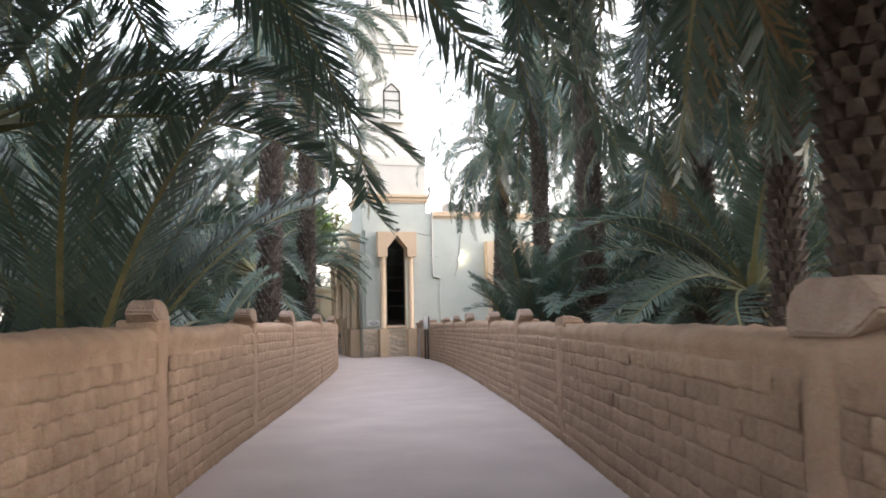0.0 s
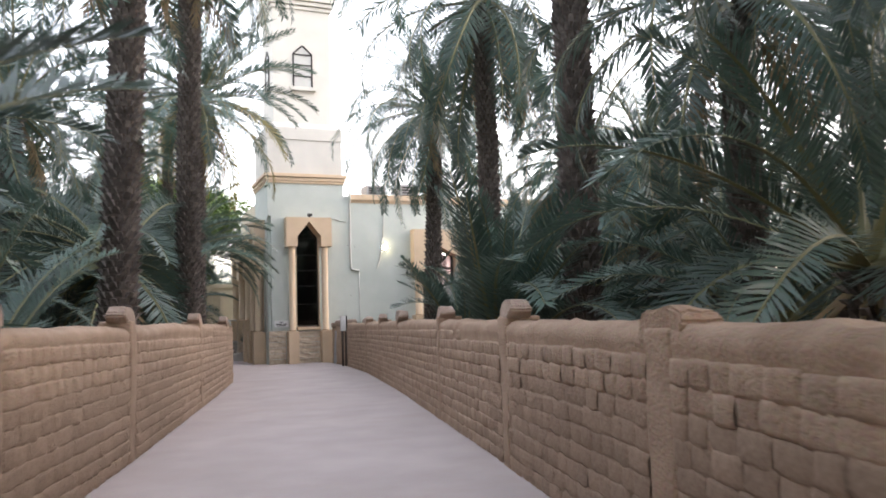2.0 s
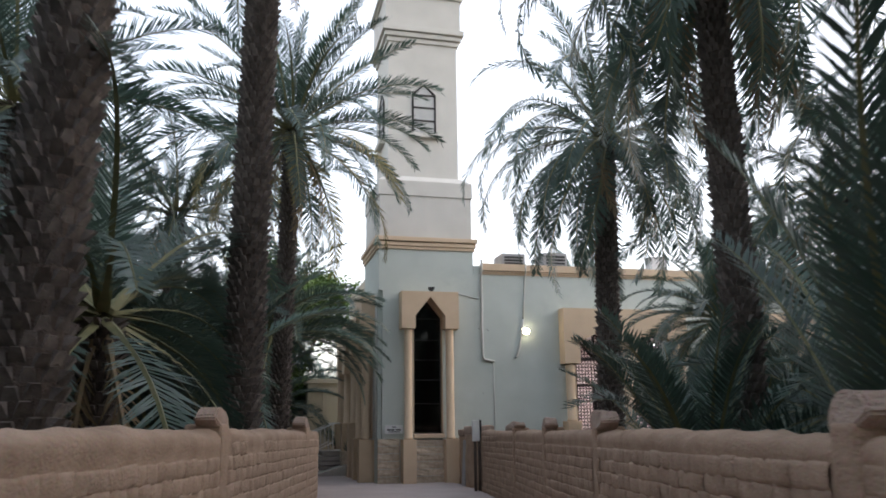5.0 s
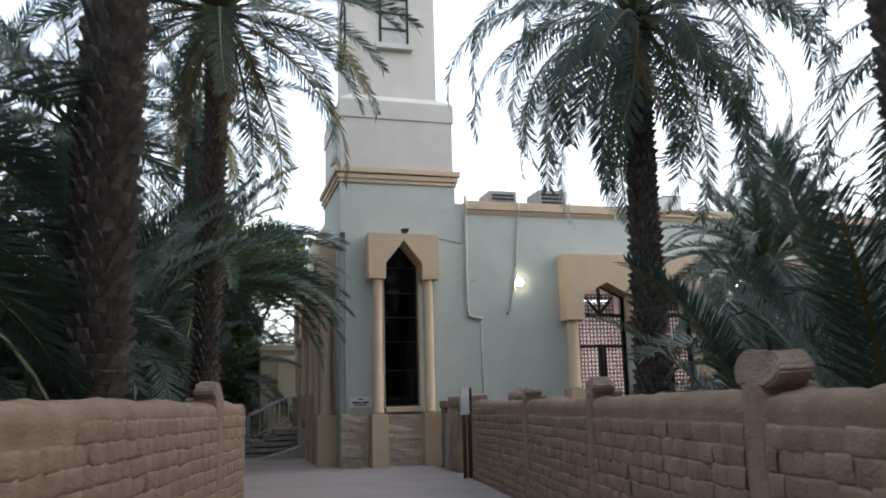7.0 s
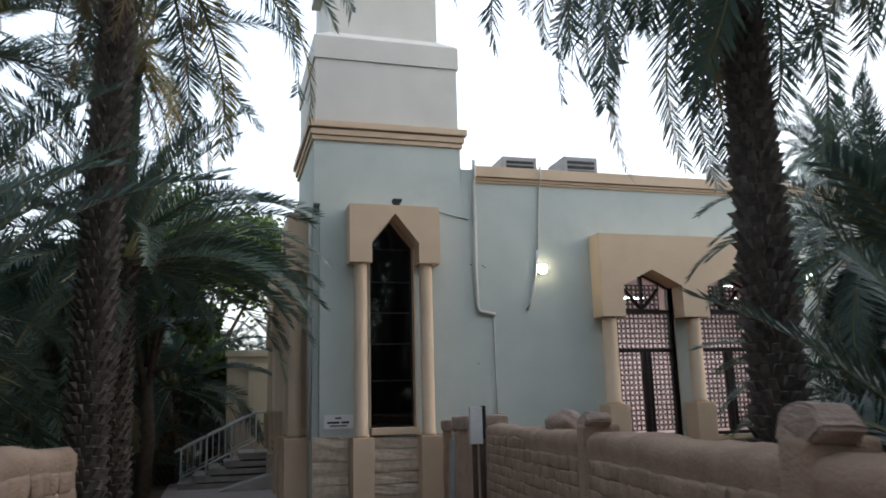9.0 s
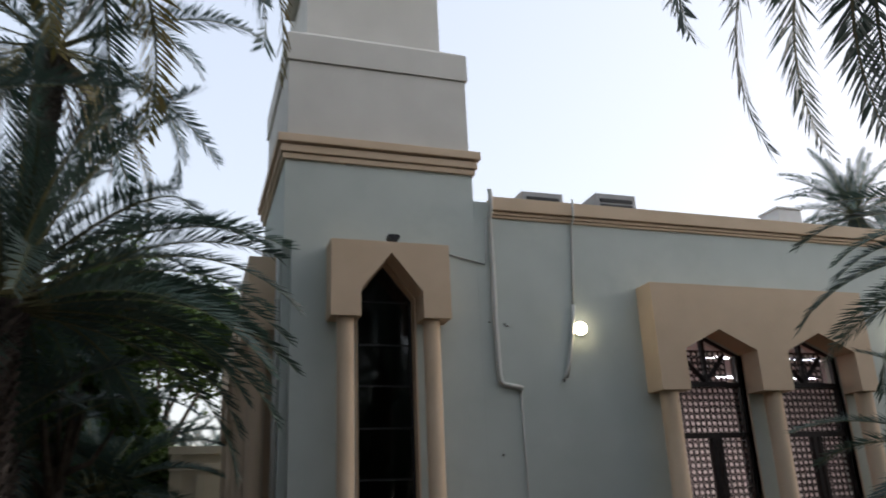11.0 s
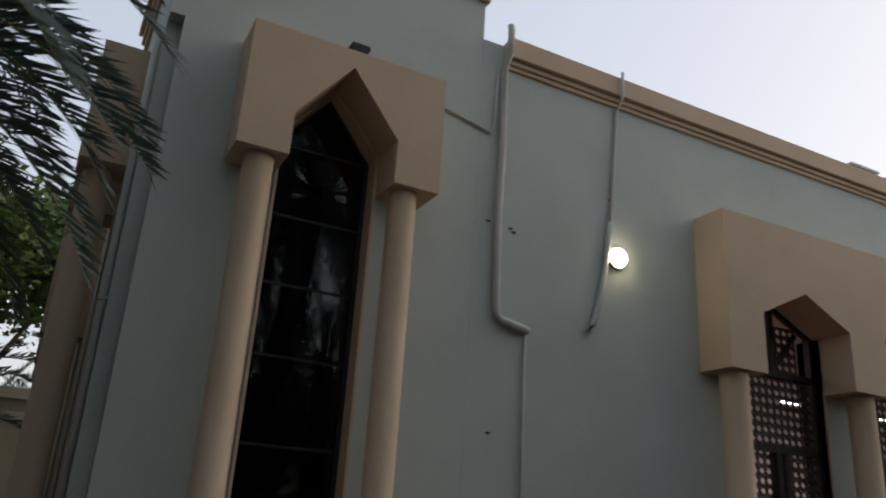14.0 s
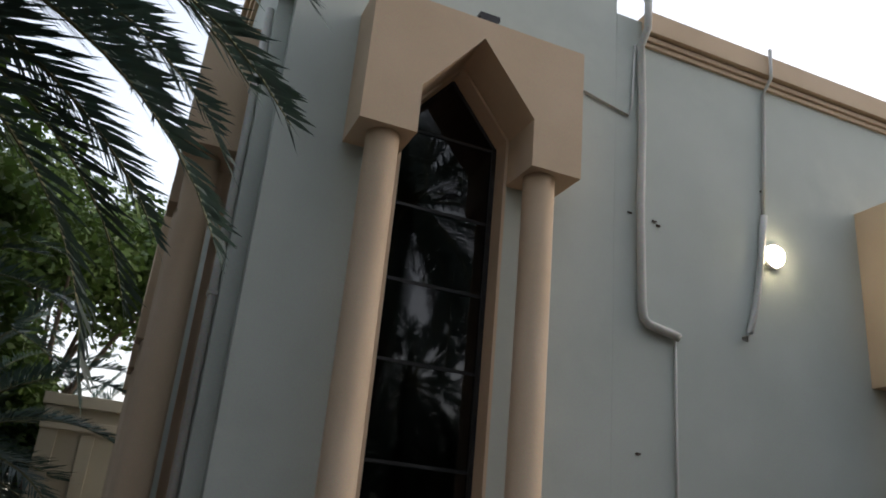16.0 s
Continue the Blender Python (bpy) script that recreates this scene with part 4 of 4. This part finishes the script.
# light cream render, made yellower to carry a lamp's yellow light in its colour
M_CREAM2 = mat("lamplit_cream_render", (0.60, 0.52, 0.38), (0.66, 0.58, 0.43), 2.0, 0.8, 0.08, 140)
hall()
for i, base in enumerate((15.12, 21.62, 28.12)):
    twin_window(pose(base, FY, 0), "cream double pointed-arch surround with dark lattice windows")
for y in (41.15,):
    twin_window(Matrix.Translation((7.24, y - 0.6, 0)) @ pose(0, 0, 0, 0, 0, -90), "cream double pointed-arch surround on the side wall")

# tubes on the hall's ceiling
for x in (12.6, 14.6, 16.6, 18.6, 20.6, 23.5, 26.0):
    for y in (37.9, 40.2):
        tb = thing("ceiling_light", x, y, 4.4, "bright white fluorescent tube hung from the hall ceiling", "lamp", "ceiling tubes")
        bm = bmesh.new()
        tube(bm, [(-0.5, 0, 0), (0.5, 0, 0)], 0.014, 8)
        part("tube", bm, M_TUBE, tb)
        if y < 39 and x < 22:
            al = bpy.data.lights.new("ceiling_tube", 'AREA')
            al.shape, al.size, al.size_y, al.energy, al.color = 'RECTANGLE', 1.2, 0.08, 13, (1.0, 0.93, 0.9)
            new("tube_light", al).matrix_world = look((x, y + 1.15, 4.36), (x, y + 1.15, 0))
        part("housing", box(-0.63, 0.63, -0.04, 0.04, 0.03, 0.09, 0.006), M_WHITE, tb)
        for sx in (-0.45, 0.45):
            bm = bmesh.new()
            tube(bm, [(sx, 0, 0.09), (sx, 0, 1.35)], 0.008, 6)
            part("rod", bm, M_WHITE, tb)


def wall_lamp(x, z):
    l = thing("wall_lamp", x, FY, z, "round lit bulkhead lamp on the pale wall", "lamp", "wall lamps")
    bm = bmesh.new()
    tube(bm, [(0, 0, 0), (0, -0.05, 0)], 0.112, 24)
    part("base", bm, M_WHITE, l, "white lamp base")
    bm = bmesh.new()
    tube(bm, [(0, -0.05, 0), (0, -0.075, 0), (0, -0.10, 0), (0, -0.115, 0)], [0.10, 0.096, 0.072, 0.03], 24)
    part("diffuser", bm, M_LAMP, l, "glowing round diffuser", smooth=True)
    return l


for x in (11.92, 18.4, 25.0):
    wall_lamp(x - 0.03, 4.26)


# conduits and cables on the wall
def conduit(label, pts, r, thin, rt):
    c = thing("conduit", pts[0][0], FY, pts[0][1], label, "pipe")
    x0, z0 = pts[0][:2]
    bm = bmesh.new()
    tube(bm, [(x - x0, -r - 0.004 - d, z - z0) for (x, z, d) in [(p + (0,))[:3] for p in pts]], r, 10)
    part("pipe", bm, M_PIPE, c, smooth=True)
    if thin:
        bm = bmesh.new()
        tube(bm, [(x - x0, -rt - 0.003, z - z0) for x, z in thin], rt, 6)
        part("cable", bm, M_PIPE, c, smooth=True)
    return c


conduit("lumpy painted pipe down the wall ending in an elbow", [(10.455, 6.46, 0.10), (10.455, 6.40, 0.12), (10.455, 6.12, 0.11), (10.46, 6.0, 0.0), (10.475, 5.2), (10.455, 4.4), (10.47, 3.52), (10.485, 3.42), (10.53, 3.37), (10.79, 3.325), (10.83, 3.31)], 0.036, [(10.81, 3.30), (10.81, 2.2), (10.805, 0.9)], 0.012)
conduit("thin cable pipe hanging beside the wall lamp", [(11.92, 6.42, 0.11), (11.92, 6.1, 0.10), (11.91, 5.98, 0.0), (11.87, 5.3), (11.81, 4.62)], 0.018, None, 0)
conduit("thick wrapped cable end beside the wall lamp", [(11.81, 4.64), (11.75, 4.2), (11.66, 3.75), (11.58, 3.5), (11.52, 3.43)], 0.03, None, 0)
dp = thing("drain_pipe", 7.205, FY + 0.27, 1.0, "pale painted pipe down the tower's corner", "pipe")
bm = bmesh.new()
tube(bm, [(0, 0, 0), (0, 0, 2.0), (0.003, 0, 3.4), (0, 0, 4.35)], 0.032, 12)
part("pipe", bm, M_PIPE, dp, smooth=True)
for zz in (0.4, 2.0, 3.6):
    part("bracket", box(-0.038, 0.034, -0.045, 0.045, zz, zz + 0.03, 0.004), M_PIPE, dp)
conduit("thin cable run from the tower window to the pipe", [(9.63, 5.40), (10.34, 5.24), (10.38, 5.36), (10.41, 6.0)], 0.011, None, 0)

# stray clips and nails in the rendered wall
for x, z in ((10.37, 4.32), (10.62, 4.30), (10.46, 2.35), (10.66, 4.27), (11.83, 4.9)):
    cl = thing("wall_clip", x, FY, z, "tiny rusty clip stuck in the wall", "clip", "wall clips")
    part("clip", box(-0.02, 0.02, -0.012, 0.0, -0.008, 0.008, 0.002), M_RUST, cl)

# small floodlight over the tower window
fl = thing("floodlight", 8.82, 34.98, 5.37, "small black floodlight on the window hood", "lamp")
part("bracket", box(-0.03, 0.03, -0.03, 0.03, 0.0, 0.06, 0.004), M_BLACK, fl)
bm = bmesh.new()
prism(bm, [(-0.09, 0.12), (-0.05, 0.055), (0.05, 0.055), (0.09, 0.12), (0.085, 0.16), (-0.085, 0.16)], -0.10, 0.05)
part("head", bm, M_BLACK, fl)

# sign on the tower's corner
sg = thing("sign", 7.7, FY, 1.32, "small white sign plate with dark writing", "sign")
part("plate", box(-0.27, 0.27, -0.07, -0.052, -0.125, 0.125, 0.004), M_WHITE, sg)
part("backing", box(-0.2, 0.2, -0.052, 0.0, -0.08, 0.08), M_GREY, sg)
bm = bmesh.new()
add_box(bm, -0.06, 0.06, -0.0725, -0.068, 0.055, 0.085)
add_box(bm, -0.20, 0.02, -0.0725, -0.068, -0.03, 0.01)
add_box(bm, 0.05, 0.20, -0.0725, -0.068, -0.03, 0.01)
add_box(bm, -0.16, 0.16, -0.0725, -0.068, -0.08, -0.055)
part("writing", bm, M_BLACK, sg, "dark unreadable writing")


# units on the roof
def ac_unit(x, y, w, h):
    a = thing("air_conditioner", x, y, 5.95, "grey rooftop air conditioning box", "air conditioner", "roof units")
    part("casing", box(-w / 2, w / 2, -0.45, 0.45, 0.12, h, 0.02), M_GREY, a)
    bm = bmesh.new()
    for k in range(7):
        add_box(bm, -w / 2 + 0.08, w / 2 - 0.08, -0.465, -0.451, 0.2 + k * (h - 0.26) / 7, 0.2 + (k + 0.6) * (h - 0.26) / 7)
    part("grille", bm, M_BLACK, a, "dark slatted grille")
    part("stand", box(-w / 2 + 0.05, w / 2 - 0.05, -0.4, 0.4, 0.0, 0.119), M_GREY, a)


ac_unit(11.85, 36.45, 0.8, 0.97)
ac_unit(13.3, 36.4, 0.82, 1.04)
ac_unit(24.5, 38.0, 1.1, 1.2)
tk = thing("roof_box", 17.0, 36.0, 5.95, "small white box behind the roof parapet", "roof box")
part("casing", box(-0.28, 0.28, -0.25, 0.25, 0.0, 0.96, 0.02), M_WHITE, tk)
part("lid", box(-0.31, 0.31, -0.28, 0.28, 0.961, 1.0, 0.01), M_WHITE, tk)

# ---- lane walls, gate, return wall ----
lane_wall("mud_wall", RIGHT, 1, [(2.93, 0.22, 0.52, 0.008), (8.05, 0.10, 0.36, 0.03), (11.2, 0.17, 0.31, 0.015), (14.8, 0.16, 0.28, 0.015), (19.85, 0.19, 0.40, 0.02), (23.15, 0.15, 0.32, 0.025), (26.5, 0.13, 0.30, 0.025)], (2.5, 11.9), "brown mud-brick lane wall with rough stone-capped posts")
lane_wall("mud_wall", LEFT, -1, [(2.9, 0.18, 0.34, 0.015), (6.5, 0.17, 0.32, 0.015), (10.1, 0.17, 0.31, 0.015), (13.55, 0.17, 0.31, 0.015), (19.0, 0.16, 0.31, 0.015), (24.4, 0.17, 0.32, 0.02)], (7.5, 17.0), "brown mud-brick lane wall with rough stone-capped posts")


def lumpy(bm, cuts, amount, seed):
    bmesh.ops.subdivide_edges(bm, edges=bm.edges[:], cuts=cuts, use_grid_fill=True)
    for v in bm.verts:
        o = Vector((seed, 2.0 * seed, 0.5 * seed))
        v.co += amount * Vector((noise.noise(v.co * 3 + o), noise.noise(v.co * 3 + o * 1.7), noise.noise(v.co * 3 - o)))
    return bm


st = thing("capstone", 8.98, 28.0, 1.27, "large rounded pinkish boulder resting on the mud wall", "stone")
bm = bmesh.new()
bmesh.ops.create_icosphere(bm, subdivisions=4, radius=1.0)
for v in bm.verts:
    q = v.co.copy()
    f = 1 + 0.16 * noise.noise(q * 1.6) + 0.06 * noise.noise(q * 5)
    v.co = Vector((q.x * 0.17, q.y * 0.30, max(q.z, -0.35) * 0.17 + 0.05)) * f
part("stone", bm, M_STONECAP, st, smooth=True)


# ---- short mud piers and the small gate between lane wall and tower ----
for k, (x, y, w, d, top) in enumerate([(9.27, 31.25, 0.34, 0.5, 1.22), (9.42, 32.55, 0.36, 0.7, 1.20), (9.72, 34.35, 0.34, 0.62, 1.12)]):
    g = ground_z(x, y)
    pr = thing("mud_pier", x, y, g, "short crumbling mud pier with pinkish stone on top", "wall", "mud piers")
    part("shaft", lumpy(box(-w / 2, w / 2, -d / 2, d / 2, -0.1, top - g), 4, 0.03, 3.3 + k), M_MUD, pr, smooth=True)
    part("cap", lumpy(box(-w * 0.62, w * 0.62, -d * 0.52, d * 0.52, top - g - 0.02, top - g + 0.19, 0.05), 2, 0.035, 7.1 + k), M_STONECAP, pr, "rough pinkish capstone", smooth=True)

gt = thing("metal_gate", 9.6, 33.45, ground_z(9.6, 33.4), "narrow dark rusty metal gate standing ajar between mud piers", "gate")
part("leaf", box(-0.02, 0.02, -0.5, 0.5, 0.06, 1.25, 0.004), M_RUST, gt)
for yy in (-0.5, 0.0, 0.46):
    part("bar", box(-0.035, -0.021, yy, yy + 0.04, 0.06, 1.27), M_BLACK, gt)
bd = thing("board", 9.33, 33.0, ground_z(9.3, 33.0), "grey weathered board leaning by the gate", "board")
part("panel", box(-0.015, 0.015, -0.16, 0.16, 0.0, 1.2, 0.004), M_GREY, bd)
bd.matrix_world = pose(9.27, 33.25, ground_z(9.3, 33.2), 0, 3, 0)

pst = thing("gate_post", 9.02, 31.0, ground_z(9.0, 31.0), "dark metal gate post with a small white box at its top", "post")
for xx in (-0.05, 0.06):
    bm = bmesh.new()
    tube(bm, [(xx, 0, -0.05), (xx, 0, 1.42)], 0.036, 10)
    part("pole", bm, M_RUST, pst, smooth=True)
part("box", box(-0.13, 0.05, -0.09, -0.03, 1.18, 1.68, 0.008), M_WHITE, pst, "small white metal box")
part("clamp", box(0.055, 0.10, -0.085, 0.02, 1.25, 1.69, 0.004), M_BLACK, pst, "black clamp")


# ---- side entrance: porch wall, stairs with white rails, ramp, planter ----
def porch():
    p = thing("porch", 6.6, 43.6, GZ, "pale cream side porch of the hall", "building")
    part("wall", box(-0.75, 0.63, 0.0, 0.3, 0, 3.3), M_CREAM2, p)
    part("wall", box(-0.75, -0.45, 0.301, 7.5, 0, 3.3), M_CREAM2, p)
    part("roof", box(-0.85, 0.63, -0.1, 7.6, 3.301, 3.48, 0.01), M_CREAM2, p)
    part("pilaster", box(-0.80, -0.55, -0.07, -0.001, 0, 3.29, 0.01), M_CREAM2, p)
    part("pilaster", box(-0.22, -0.02, -0.06, -0.001, 0, 2.9, 0.01), M_CREAM2, p)
    part("moulding", box(-0.82, 0.6, -0.1, -0.071, 2.95, 3.1, 0.01), M_CREAM2, p)


porch()



def stairs():
    g = ground_z(5.5, 41)
    s = thing("staircase", 4.75, 40.2, g, "pale stone steps up to the side entrance", "stairs")
    n, rise, run = 5, 0.16, 0.34
    for k in range(n):
        bm = box(k * run, n * run + 0.9, 0.12, 1.88, k * rise if k else -0.05, (k + 1) * rise - 0.04)
        part("riser", bm, M_STEP, s)
        part("tread", box(k * run - 0.03, (k + 1) * run + 0.02 if k < n - 1 else n * run + 0.9, 0.09, 1.91, (k + 1) * rise - 0.039, (k + 1) * rise, 0.008), M_WHITE2, s, "worn pale stone tread")
    r = thing("stair_rail", 4.75, 40.2, g, "white painted metal stair railing with upright bars", "railing", "stair rails")
    def railing(rr):
        bm = bmesh.new()
        tube(bm, [(-0.15, 0.0, 0.86), (0.0, 0.0, 0.93), (n * run, 0.0, 0.93 + n * rise), (n * run + 0.25, 0.0, 0.93 + n * rise)], 0.028, 8)
        part("handrail", bm, M_RAIL, rr, smooth=True)
        bm = bmesh.new()
        tube(bm, [(0.0, 0.0, 0.28), (n * run, 0.0, 0.28 + n * rise)], 0.018, 8)
        part("lower_rail", bm, M_RAIL, rr, smooth=True)
        for k in range(13):
            u = k / 12 * n * run
            bm = bmesh.new()
            z = u / run * rise
            foot = 0.0 if k == 0 else ((int((u - 0.001) / run) + 1) * rise - 0.01 if k % 4 == 0 else z + 0.28)
            tube(bm, [(u, 0, foot), (u, 0, z + 0.92)], 0.022 if k % 4 == 0 else 0.012, 6)
            part("post" if k % 4 == 0 else "baluster", bm, M_RAIL, rr, smooth=True)
    railing(r)
    r.matrix_world = pose(4.78, 40.42, g)
    copy_thing(r, pose(4.78, 41.98, g))
    rp = thing("ramp", 5.6, 39.4, g, "pale concrete ramp beside the steps", "ramp")
    bm = bmesh.new()
    prism(bm, [(0.0, 0.0), (1.55, 0.0), (1.55, 0.42), (1.45, 0.42)], 0.0, 0.65)
    part("slab", bm, M_WHITE2, rp)
    pl = thing("planter", 6.95, 40.0, g, "low stone planter with a small spiky plant", "planter")
    part("box", box(-0.22, 0.22, -0.3, 0.3, 0, 0.78, 0.02), M_STONE, pl)
    vs, fs = [], []
    rg = random.Random(4)
    for k in range(26):
        a = rg.uniform(0, 6.28)
        e = rg.uniform(0.5, 1.3)
        d = Vector((math.cos(a) * math.cos(e), math.sin(a) * math.cos(e), math.sin(e)))
        w = d.cross(Vector((0, 0, 1))).normalized() * 0.018
        o = len(vs)
        b0 = Vector((0, 0, 0.75))
        ln = rg.uniform(0.3, 0.5)
        vs += [b0 - w, b0 + w, b0 + d * ln * 0.6 + w, b0 + d * ln * 0.6 - w, b0 + d * ln - Vector((0, 0, 0.06))]
        fs += [(o, o + 1, o + 2, o + 3), (o + 3, o + 2, o + 4)]
    hang("plant", mesh_of("plant", vs, fs, M_LEAF), pl, None, "small spiky green plant")


M_WHITE2 = mat("pale_stone_tread", (0.48, 0.45, 0.41), (0.58, 0.55, 0.50), 5, 0.85, 0.15, 60)
stairs()
